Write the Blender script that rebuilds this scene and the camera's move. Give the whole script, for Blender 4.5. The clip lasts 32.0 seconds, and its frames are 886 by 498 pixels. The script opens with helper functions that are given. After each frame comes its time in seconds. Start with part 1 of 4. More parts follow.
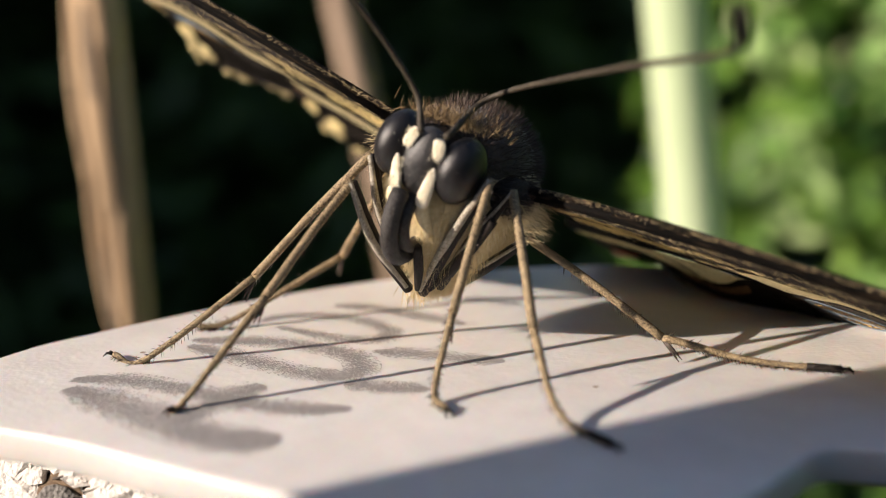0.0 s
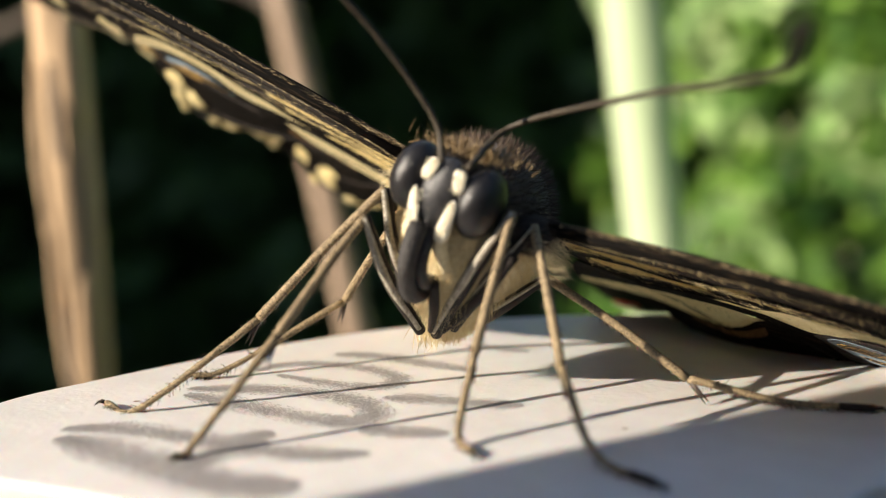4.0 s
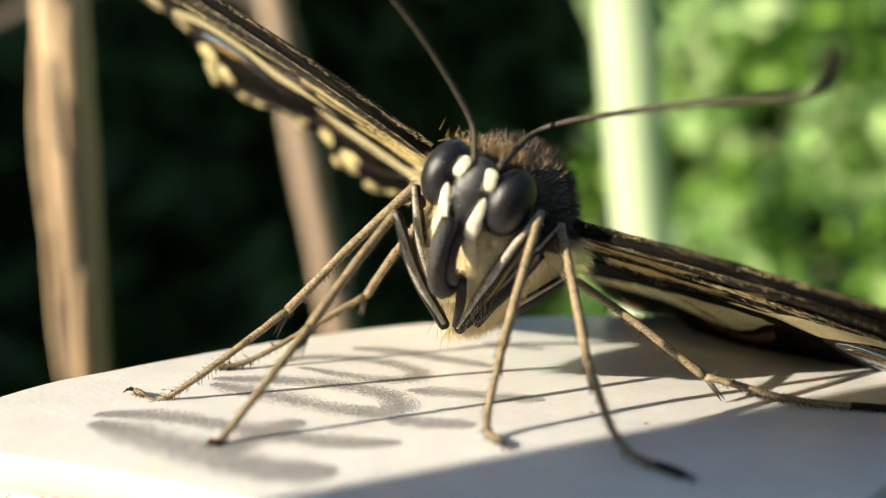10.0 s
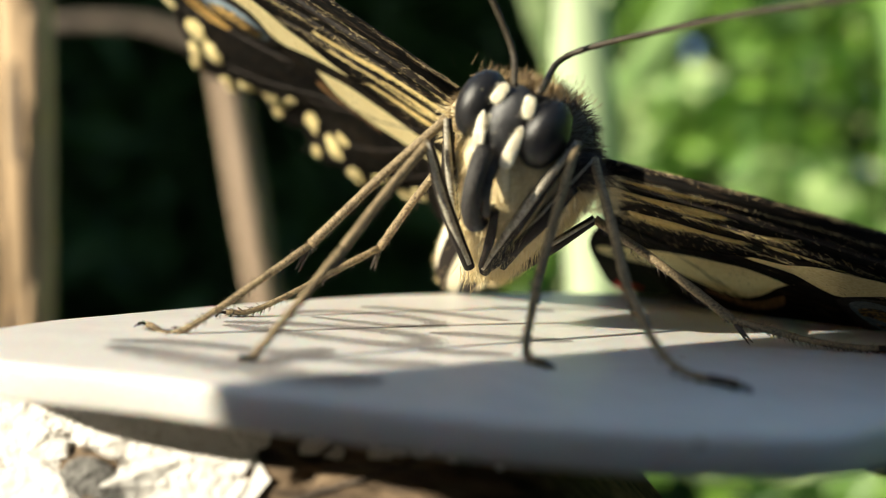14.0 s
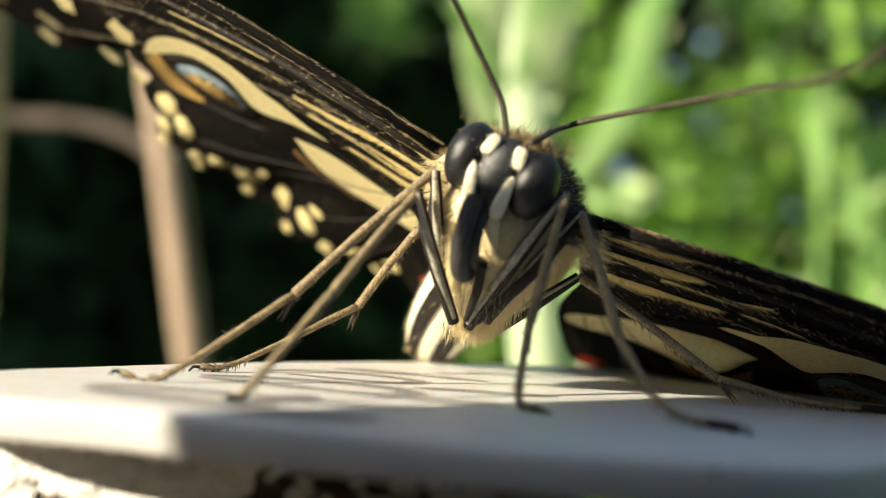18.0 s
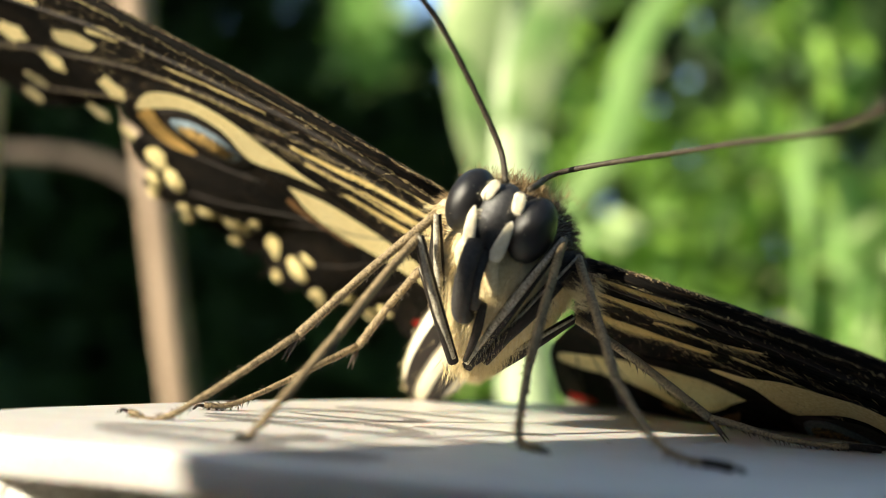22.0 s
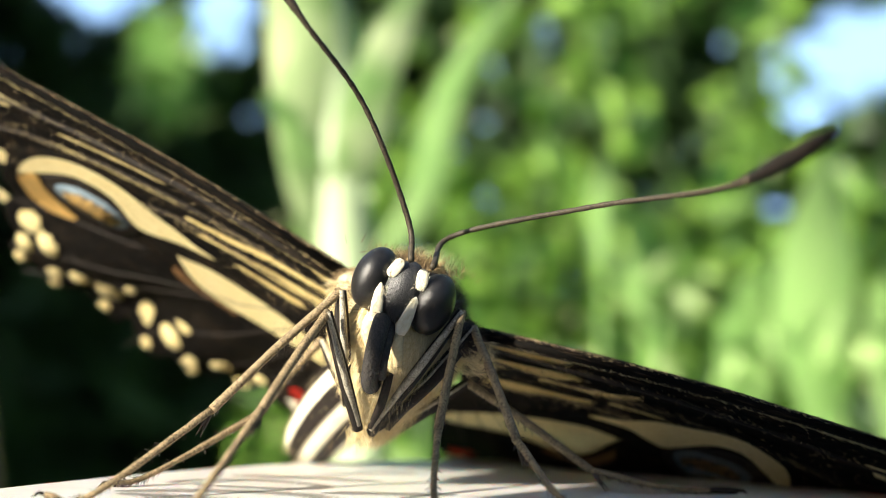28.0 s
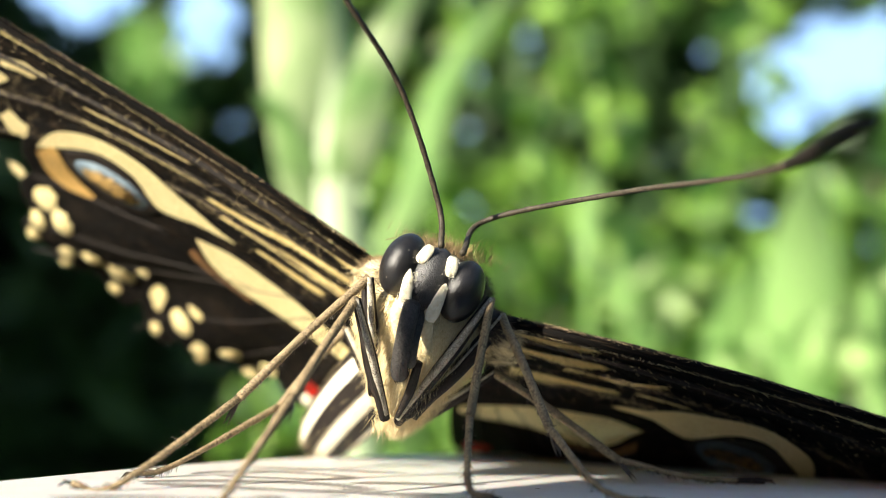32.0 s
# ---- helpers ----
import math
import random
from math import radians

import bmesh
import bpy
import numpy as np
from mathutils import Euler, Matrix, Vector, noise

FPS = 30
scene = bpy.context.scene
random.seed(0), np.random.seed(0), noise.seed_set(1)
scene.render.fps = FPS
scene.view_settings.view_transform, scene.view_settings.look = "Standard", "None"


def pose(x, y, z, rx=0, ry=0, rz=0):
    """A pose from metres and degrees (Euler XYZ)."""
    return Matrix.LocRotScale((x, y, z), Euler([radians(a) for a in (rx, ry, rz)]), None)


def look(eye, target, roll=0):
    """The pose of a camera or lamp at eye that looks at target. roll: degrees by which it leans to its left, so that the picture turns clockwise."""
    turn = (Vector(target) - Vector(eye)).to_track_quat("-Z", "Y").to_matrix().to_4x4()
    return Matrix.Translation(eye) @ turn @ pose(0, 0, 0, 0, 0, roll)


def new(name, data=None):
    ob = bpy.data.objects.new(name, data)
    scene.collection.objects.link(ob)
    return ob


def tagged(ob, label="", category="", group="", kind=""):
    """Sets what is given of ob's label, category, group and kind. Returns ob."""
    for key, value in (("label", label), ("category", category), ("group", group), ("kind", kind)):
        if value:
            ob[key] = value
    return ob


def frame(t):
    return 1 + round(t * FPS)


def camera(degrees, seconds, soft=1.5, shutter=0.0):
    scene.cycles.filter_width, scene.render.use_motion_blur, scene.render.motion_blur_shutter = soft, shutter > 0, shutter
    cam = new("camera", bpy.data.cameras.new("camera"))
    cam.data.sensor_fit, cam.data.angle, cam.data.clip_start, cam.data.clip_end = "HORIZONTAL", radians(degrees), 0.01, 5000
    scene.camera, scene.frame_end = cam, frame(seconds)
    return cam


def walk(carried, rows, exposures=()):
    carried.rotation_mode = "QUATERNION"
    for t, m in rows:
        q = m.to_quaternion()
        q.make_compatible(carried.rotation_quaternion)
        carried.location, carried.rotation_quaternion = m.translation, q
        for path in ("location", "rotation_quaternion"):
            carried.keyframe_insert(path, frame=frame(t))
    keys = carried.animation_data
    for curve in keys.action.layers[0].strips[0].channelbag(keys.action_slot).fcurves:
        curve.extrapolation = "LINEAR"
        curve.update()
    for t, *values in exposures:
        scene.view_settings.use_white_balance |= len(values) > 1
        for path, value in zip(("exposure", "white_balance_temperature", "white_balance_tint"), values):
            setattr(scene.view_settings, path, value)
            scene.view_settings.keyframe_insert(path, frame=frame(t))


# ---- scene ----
# Everything below is laid out in centimetres and scaled to metres by CM.
CM = 0.01
cam = camera(45.8, 32.0, 0.75)
# seconds, eye in centimetres, then degrees: yaw to the left, pitch up, roll
PATH = [
    (0.0, 1.461, -3.903, 1.599, 19.31, -13.56, -1.36),
    (0.5, 1.414, -3.946, 1.585, 18.00, -12.76, -0.82),
    (1.0, 1.345, -3.993, 1.543, 17.33, -11.19, -0.95),
    (1.5, 1.149, -3.933, 1.317, 16.78, -10.43, -0.71),
    (2.0, 1.120, -3.755, 1.374, 16.47, -10.06, -0.70),
    (2.5, 1.100, -3.770, 1.377, 16.90, -10.02, -0.80),
    (3.0, 1.096, -3.817, 1.379, 16.48, -9.52, -0.47),
    (3.5, 1.088, -3.848, 1.333, 16.29, -9.37, -0.81),
    (4.0, 1.129, -3.847, 1.393, 16.31, -9.33, -0.96),
    (4.5, 1.062, -3.871, 1.361, 16.05, -9.00, -0.54),
    (6.5, 1.007, -3.960, 1.359, 15.95, -8.70, -0.42),
    (7.0, 1.008, -3.968, 1.363, 16.12, -8.57, -0.29),
    (7.5, 0.974, -3.998, 1.382, 15.85, -8.60, -0.35),
    (8.0, 0.981, -4.010, 1.390, 15.89, -8.57, -0.14),
    (8.5, 0.973, -3.994, 1.302, 15.59, -8.86, 0.04),
    (9.0, 0.961, -4.011, 1.363, 15.49, -8.99, 0.04),
    (9.5, 0.952, -4.016, 1.360, 15.36, -9.03, 0.27),
    (10.0, 0.951, -4.017, 1.371, 15.02, -9.01, 0.42),
    (10.5, 0.967, -4.007, 1.306, 15.03, -8.96, 0.17),
    (11.0, 0.990, -4.006, 1.277, 15.22, -8.93, 0.15),
    (11.5, 0.961, -4.032, 1.283, 15.27, -8.78, 0.23),
    (12.0, 0.950, -4.053, 1.291, 15.43, -8.73, 0.17),
    (12.5, 0.942, -4.036, 1.245, 15.32, -8.77, 0.23),
    (13.0, 0.918, -4.002, 1.104, 15.15, -8.73, 0.02),
    (13.5, 0.704, -4.058, 0.885, 13.77, -7.76, 0.55),
    (14.0, 0.521, -4.098, 0.753, 10.94, -4.81, 2.10),
    (14.5, 0.397, -4.088, 0.591, 9.69, -3.01, 2.73),
    (15.0, 0.271, -4.089, 0.523, 7.87, -1.31, 2.93),
    (15.5, 0.272, -4.056, 0.520, 7.31, -1.02, 3.24),
    (17.5, 0.289, -4.006, 0.417, 7.03, 0.74, 5.20),
    (18.0, 0.296, -4.101, 0.469, 7.47, 1.68, 3.21),
    (18.5, 0.268, -4.090, 0.448, 7.42, 1.11, 3.10),
    (19.0, 0.221, -4.111, 0.451, 7.10, 1.67, 2.52),
    (19.5, 0.251, -4.141, 0.469, 7.04, 1.98, 3.19),
    (20.0, 0.221, -4.160, 0.487, 6.77, 2.22, 3.33),
    (20.5, 0.254, -4.117, 0.462, 6.83, 1.86, 3.17),
    (21.0, 0.253, -4.118, 0.446, 6.81, 1.92, 3.23),
    (21.5, 0.250, -4.163, 0.482, 6.77, 2.29, 3.18),
    (22.0, 0.240, -4.238, 0.497, 6.72, 3.57, 3.39),
    (22.5, 0.218, -4.324, 0.467, 6.95, 5.56, 3.51),
    (23.0, 0.214, -4.253, 0.510, 6.70, 5.66, 3.62),
    (23.5, 0.183, -4.221, 0.523, 5.79, 6.35, 4.24),
    (24.0, 0.202, -4.160, 0.495, 4.55, 6.74, 4.07),
    (24.5, 0.167, -4.144, 0.463, 3.94, 6.98, 4.22),
    (26.5, -0.022, -4.395, 0.612, 0.25, 4.69, 3.57),
    (27.0, -0.053, -4.316, 0.699, -2.12, 4.90, 1.90),
    (27.5, -0.168, -4.387, 0.722, -2.96, 5.13, 1.41),
    (28.0, -0.221, -4.586, 0.607, -4.14, 6.24, 1.65),
    (28.5, -0.293, -4.432, 0.622, -4.28, 5.29, 1.65),
    (29.0, -0.255, -4.418, 0.675, -5.03, 5.58, 1.22),
    (29.5, -0.296, -4.458, 0.743, -4.85, 5.81, 1.31),
    (30.0, -0.319, -4.518, 0.737, -4.40, 6.35, 1.53),
    (30.5, -0.360, -4.462, 0.675, -5.11, 6.33, 1.16),
    (31.0, -0.413, -4.492, 0.565, -5.21, 7.10, 1.42),
    (31.5, -0.425, -4.471, 0.512, -5.18, 6.85, 1.60),
    (32.0, -0.430, -4.501, 0.508, -5.15, 6.72, 1.54),

]


def eye_pose(x, y, z, yaw, pitch, roll):
    return pose(x * CM, y * CM, z * CM, 90 + pitch, 0, yaw) @ pose(0, 0, 0, 0, 0, roll)


walk(cam, [(row[0], eye_pose(*row[1:])) for row in PATH], [
    (0.0, 0.55, 6700, 21), (1.0, 0.59, 6700, 20), (2.0, 0.77, 6700, 16), (4.0, 0.82, 6700, 15), (8.0, 0.96, 6750, 10), (12.0, 1.02, 6850, 8), (13.5, 0.96, 6700, 7), (14.5, 0.82, 6900, 6),
    (18.0, 1.03, 7000, 6), (20.0, 0.98, 7000, 6), (23.0, 1.19, 7000, 7), (27.0, 1.26, 6600, 9), (32.0, 1.34, 6500, 10)])
cam.data.dof.use_dof = True
cam.data.dof.focus_distance = 4.75 * CM
cam.data.dof.aperture_fstop = 27.0

# ---- light ----
SUN_FROM = Vector((-1.1, -0.82, 0.54)).normalized()
world = bpy.data.worlds.new("sky")
scene.world = world
world.use_nodes = True
sky = world.node_tree.nodes.new("ShaderNodeTexSky")
sky.sky_type, sky.sun_disc = "NISHITA", False
sky.sun_elevation = math.asin(SUN_FROM.z)
sky.sun_rotation = math.atan2(SUN_FROM.x, SUN_FROM.y)
back = world.node_tree.nodes["Background"]
back.inputs["Strength"].default_value = 0.068
world.node_tree.links.new(sky.outputs[0], back.inputs["Color"])
sun = new("sun", bpy.data.lights.new("sun", "SUN"))
sun.data.energy, sun.data.angle, sun.data.color = 5.0, radians(0.53), (1.0, 0.92, 0.77)
sun.matrix_world = look(SUN_FROM * 3, (0, 0, 0))

# ---- materials ----


def material(name, base, other=None, scale=400.0, rough=0.6, bump=0.0, bump_scale=None, sheen=0.0, coat=0.0, metal=0.0,
             translucent=0.0, spread=(0.35, 0.65), stretch=(1, 1, 1), blotch=0.25, blotch_scale=None, spec=0.5, islands=0.0, specks=0.0, axes=None):
    """A surface with grain and larger blotches between two colours; scale is in waves a metre. axes: three directions for the stretch."""
    m = bpy.data.materials.new(name)
    m.use_nodes = True
    nodes, links = m.node_tree.nodes, m.node_tree.links
    bsdf = nodes["Principled BSDF"]
    where = nodes.new("ShaderNodeTexCoord")
    mapping = nodes.new("ShaderNodeMapping")
    mapping.inputs["Scale"].default_value = stretch
    links.new(where.outputs["Object"], mapping.inputs["Vector"])
    if axes:
        joined = nodes.new("ShaderNodeCombineXYZ")
        for n, axis in enumerate(axes):
            along = nodes.new("ShaderNodeVectorMath")
            along.operation = "DOT_PRODUCT"
            along.inputs[1].default_value = axis
            links.new(where.outputs["Object"], along.inputs[0])
            links.new(along.outputs["Value"], joined.inputs[n])
        links.new(joined.outputs[0], mapping.inputs["Vector"])
    grain = nodes.new("ShaderNodeTexNoise")
    grain.inputs["Scale"].default_value, grain.inputs["Detail"].default_value = scale, 5.0
    links.new(mapping.outputs[0], grain.inputs["Vector"])
    large = nodes.new("ShaderNodeTexNoise")
    large.inputs["Scale"].default_value, large.inputs["Detail"].default_value = blotch_scale or scale * 0.13, 3.0
    links.new(mapping.outputs[0], large.inputs["Vector"])
    both = nodes.new("ShaderNodeMix")
    both.inputs[0].default_value = blotch
    links.new(grain.outputs["Fac"], both.inputs[2])
    links.new(large.outputs["Fac"], both.inputs[3])
    ramp = nodes.new("ShaderNodeValToRGB")
    ramp.color_ramp.elements[0].position, ramp.color_ramp.elements[1].position = spread
    ramp.color_ramp.elements[0].color = (*base, 1)
    ramp.color_ramp.elements[1].color = (*(other or [c * 1.25 for c in base]), 1)
    value = both.outputs[0]
    if islands:
        each = nodes.new("ShaderNodeNewGeometry")
        lift = nodes.new("ShaderNodeMix")
        lift.inputs[0].default_value = islands
        links.new(value, lift.inputs[2])
        links.new(each.outputs["Random Per Island"], lift.inputs[3])
        value = lift.outputs[0]
    links.new(value, ramp.inputs[0])
    colour = ramp.outputs[0]
    if specks:
        cells = nodes.new("ShaderNodeTexVoronoi")
        cells.inputs["Scale"].default_value = specks
        links.new(mapping.outputs[0], cells.inputs["Vector"])
        near = nodes.new("ShaderNodeMath")
        near.operation = "LESS_THAN"
        near.inputs[1].default_value = 0.055
        links.new(cells.outputs["Distance"], near.inputs[0])
        rare = nodes.new("ShaderNodeMath")
        rare.operation = "GREATER_THAN"
        rare.inputs[1].default_value = 0.78
        split = nodes.new("ShaderNodeSeparateColor")
        links.new(cells.outputs["Color"], split.inputs[0])
        links.new(split.outputs[0], rare.inputs[0])
        dot = nodes.new("ShaderNodeMath")
        dot.operation = "MULTIPLY"
        links.new(near.outputs[0], dot.inputs[0])
        links.new(rare.outputs[0], dot.inputs[1])
        dirt = nodes.new("ShaderNodeMix")
        dirt.data_type = "RGBA"
        dirt.inputs[7].default_value = (0.28, 0.2, 0.14, 1)
        links.new(dot.outputs[0], dirt.inputs[0])
        links.new(colour, dirt.inputs[6])
        colour = dirt.outputs[2]
    links.new(colour, bsdf.inputs["Base Color"])
    bsdf.inputs["Roughness"].default_value, bsdf.inputs["Metallic"].default_value = rough, metal
    bsdf.inputs["Sheen Weight"].default_value, bsdf.inputs["Coat Weight"].default_value = sheen, coat
    bsdf.inputs["Specular IOR Level"].default_value = spec
    if bump:
        relief = nodes.new("ShaderNodeTexNoise")
        relief.inputs["Scale"].default_value, relief.inputs["Detail"].default_value = bump_scale or scale, 4.0
        links.new(mapping.outputs[0], relief.inputs["Vector"])
        node = nodes.new("ShaderNodeBump")
        node.inputs["Strength"].default_value, node.inputs["Distance"].default_value = 0.8, bump
        links.new(relief.outputs["Fac"], node.inputs["Height"])
        links.new(node.outputs[0], bsdf.inputs["Normal"])
    if translucent:
        glow = nodes.new("ShaderNodeBsdfTranslucent")
        links.new(ramp.outputs[0], glow.inputs["Color"])
        mix = nodes.new("ShaderNodeMixShader")
        mix.inputs[0].default_value = translucent
        links.new(bsdf.outputs[0], mix.inputs[1])
        links.new(glow.outputs[0], mix.inputs[2])
        links.new(mix.outputs[0], nodes["Material Output"].inputs["Surface"])
    return m


PLASTIC = material("white_plastic", (0.67, 0.645, 0.62), (0.80, 0.78, 0.755), 700, 0.42, 0.00003, 2500, blotch=0.6, blotch_scale=160, spread=(0.3, 0.7), specks=420)
PLASTIC.node_tree.nodes["Principled BSDF"].inputs["Subsurface Weight"].default_value = 0.5
PLASTIC.node_tree.nodes["Principled BSDF"].inputs["Subsurface Radius"].default_value = (1.0, 0.55, 0.35)
PLASTIC.node_tree.nodes["Principled BSDF"].inputs["Subsurface Scale"].default_value = 0.0006
PENCIL = material("pencil_graphite", (0.27, 0.255, 0.25), (0.52, 0.49, 0.47), 9000, 0.5, spread=(0.3, 0.7))
CREAM = material("cream_scales", (0.62, 0.50, 0.27), (0.80, 0.70, 0.46), 6000, 0.75, 0.00003, 9000, sheen=0.2)
WINGCREAM = material("cream_wing_scales", (0.70, 0.55, 0.22), (0.90, 0.77, 0.40), 6000, 0.7, 0.00008, 9000, sheen=0.12, translucent=0.2)
GOLDSCALE = material("gold_scales", (0.42, 0.30, 0.13), (0.88, 0.72, 0.42), 9000, 0.5)
PALE = material("pale_cream_scales", (0.78, 0.70, 0.50), (0.88, 0.83, 0.68), 6000, 0.7, 0.00002, 9000)
BLACK = material("black_scales", (0.009, 0.007, 0.006), (0.035, 0.025, 0.019), 9000, 0.65, 0.00004, 12000, spread=(0.4, 0.75), spec=0.25)
FACE = material("satin_black_face", (0.014, 0.014, 0.016), (0.045, 0.044, 0.044), 9000, 0.38, 0.00004, 16000, spec=0.75)
LEFTAXES = ((-0.876, 0.106, 0.470), (-0.109, 0.906, -0.408), (-0.469, -0.409, -0.783))     # out along the wing, to the rear, and its face
RIGHTAXES = ((0.966, -0.118, -0.231), (0.034, 0.940, -0.339), (-0.257, -0.320, -0.912))
LEFTDARK, RIGHTDARK = (material("dark_wing_scales", (0.003, 0.0025, 0.002), (0.11, 0.072, 0.042), 9000, 0.75, 0.00014, 9000, stretch=(0.07, 1, 1), spread=(0.55, 0.85),
                                spec=0.08, blotch=0.35, blotch_scale=1400, axes=axes) for axes in (LEFTAXES, RIGHTAXES))
BROWNFUR = material("brown_fur", (0.03, 0.017, 0.01), (0.09, 0.05, 0.025), 5000, 0.7, sheen=0.3)
GOLDFUR = material("golden_fur", (0.12, 0.075, 0.03), (0.42, 0.29, 0.13), 3000, 0.7, sheen=0.3)
CREAMFUR = material("cream_fur", (0.64, 0.50, 0.24), (0.86, 0.74, 0.46), 5000, 0.7, sheen=0.3)
EYE = material("compound_eye", (0.006, 0.006, 0.007), (0.020, 0.019, 0.020), 2500, 0.34, 0.00002, 26000, spec=0.5, blotch=0.6, blotch_scale=600)
LEGTAN = material("tan_leg_scales", (0.06, 0.04, 0.022), (0.46, 0.345, 0.19), 14000, 0.7, 0.00003, 12000)
LEGDARK = material("dark_leg_scales", (0.03, 0.022, 0.018), (0.10, 0.075, 0.055), 9000, 0.6, 0.00003, 12000)
ANTENNA = material("antenna_skin", (0.022, 0.018, 0.013), (0.085, 0.068, 0.044), 9000, 0.55, 0.00003, 9000, spec=0.3)
PROBOSCIS = material("black_proboscis", (0.006, 0.005, 0.005), (0.06, 0.053, 0.047), 16000, 0.6, 0.0001, 9000)
ORANGE = material("orange_scales", (0.6, 0.32, 0.07), (0.8, 0.52, 0.18), 5000, 0.7, translucent=0.25)
RUST = material("rust_scales", (0.06, 0.027, 0.010), (0.24, 0.12, 0.04), 5000, 0.7)
EYECORE = material("gold_dusted_core", (0.015, 0.010, 0.006), (0.62, 0.38, 0.10), 5000, 0.7, spread=(0.45, 0.65))
BLUE = material("blue_grey_scales", (0.05, 0.08, 0.11), (0.22, 0.29, 0.34), 5000, 0.6)
RED = material("red_scales", (0.70, 0.02, 0.015), (0.9, 0.06, 0.03), 5000, 0.6, translucent=0.6)
OLDWOOD = material("weathered_wood", (0.022, 0.013, 0.008), (0.34, 0.235, 0.145), 1500, 0.9, 0.0006, 2600, stretch=(0.2, 1, 1), spread=(0.36, 0.68), blotch=0.4)
KNOTGREY = material("grey_lichen_knot", (0.05, 0.045, 0.04), (0.36, 0.35, 0.33), 3500, 0.85, 0.0004, 5000)
THIGH = material("speckled_thigh_scales", (0.08, 0.06, 0.04), (0.74, 0.68, 0.54), 16000, 0.7, 0.00004, 14000, spread=(0.36, 0.68))
PAINT = material("peeling_paint", (0.55, 0.49, 0.43), (0.80, 0.77, 0.73), 2600, 0.7, 0.0003, 3000, spread=(0.25, 0.5))
DRYSTALK = material("dry_stalk", (0.15, 0.075, 0.03), (0.62, 0.44, 0.26), 110, 0.8, 0.0005, 300, stretch=(1, 1, 0.2), spread=(0.32, 0.56))
PINKSTALK = material("dry_twig_bark", (0.28, 0.195, 0.13), (0.48, 0.36, 0.26), 120, 0.8, 0.0004, 300, stretch=(1, 1, 0.25))
GREENSTALK = material("green_stem", (0.50, 0.66, 0.36), (0.74, 0.86, 0.56), 60, 0.5, 0.0003, 200, stretch=(1, 1, 0.3), translucent=0.25)
STEMLEAF = material("mottled_stem_leaf", (0.13, 0.30, 0.06), (0.76, 0.86, 0.50), 75, 0.5, 0.0003, 200, translucent=0.3, spread=(0.38, 0.62), blotch=0.5, blotch_scale=45)
LEAF = material("green_leaf", (0.026, 0.095, 0.014), (0.30, 0.54, 0.08), 14, 0.5, blotch=0.5, blotch_scale=3, islands=0.6, translucent=0.35, spread=(0.35, 0.75))
# paler copy of the leaf green, with sunlight put into the colour
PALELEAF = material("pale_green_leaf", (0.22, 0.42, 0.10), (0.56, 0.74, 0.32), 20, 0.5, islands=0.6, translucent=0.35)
# very pale leaf colour with the sun's glints put in
GLINTLEAF = material("glint_toned_leaf", (0.40, 0.55, 0.16), (0.80, 0.88, 0.50), 40, 0.3, islands=0.6, translucent=0.3)
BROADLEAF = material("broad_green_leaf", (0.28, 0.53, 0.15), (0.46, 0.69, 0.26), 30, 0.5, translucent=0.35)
DRYBARK = material("torn_bark", (0.035, 0.025, 0.018), (0.13, 0.10, 0.075), 200, 0.85, 0.0004, 400)
# darker copy of the leaf green, with the hedges' shade put in
SHADELEAF = material("shade_toned_leaf", (0.026, 0.062, 0.022), (0.075, 0.15, 0.045), 16, 0.55, translucent=0.15)
SOIL = material("dark_soil", (0.018, 0.016, 0.010), (0.05, 0.05, 0.025), 20, 0.95, 0.004, 60)
# for the unseen board added to shade the plate
CASTER = material("dark_shade_caster", (0.02, 0.02, 0.022), (0.035, 0.035, 0.038), 3000, 0.4)

# ---- shapes ----


class Geo:
    """Vertices and faces, in centimetres."""

    def __init__(self):
        self.v, self.f = [], []

    def add(self, verts, faces):
        n = len(self.v)
        self.v += [tuple(p) for p in verts]
        self.f += [tuple(n + i for i in f) for f in faces]
        return self


def part(name, geo, mat, parent=None, label="", smooth=True):
    """Links geo as one mesh object, under a thing or a part of it."""
    mesh = bpy.data.meshes.new(name)
    mesh.from_pydata([(x * CM, y * CM, z * CM) for x, y, z in geo.v], [], geo.f)
    mesh.materials.append(mat)
    if smooth:
        mesh.shade_smooth()
    ob = new(name, mesh)
    if parent:
        ob.parent = parent
    if label:
        ob["label"] = label
    return ob


def curve(points, steps=6):
    """A smooth line through the points, with their further columns (radii) carried along."""
    pts = [np.array(p, float) for p in points]
    pts = [2 * pts[0] - pts[1], *pts, 2 * pts[-1] - pts[-2]]
    out = []
    for a, b, c, d in zip(pts, pts[1:], pts[2:], pts[3:]):
        for k in range(steps):
            t = k / steps
            out.append(0.5 * (2 * b + (c - a) * t + (2 * a - 5 * b + 4 * c - d) * t * t + (3 * b - a - 3 * c + d) * t ** 3))
    return out + [pts[-2]]


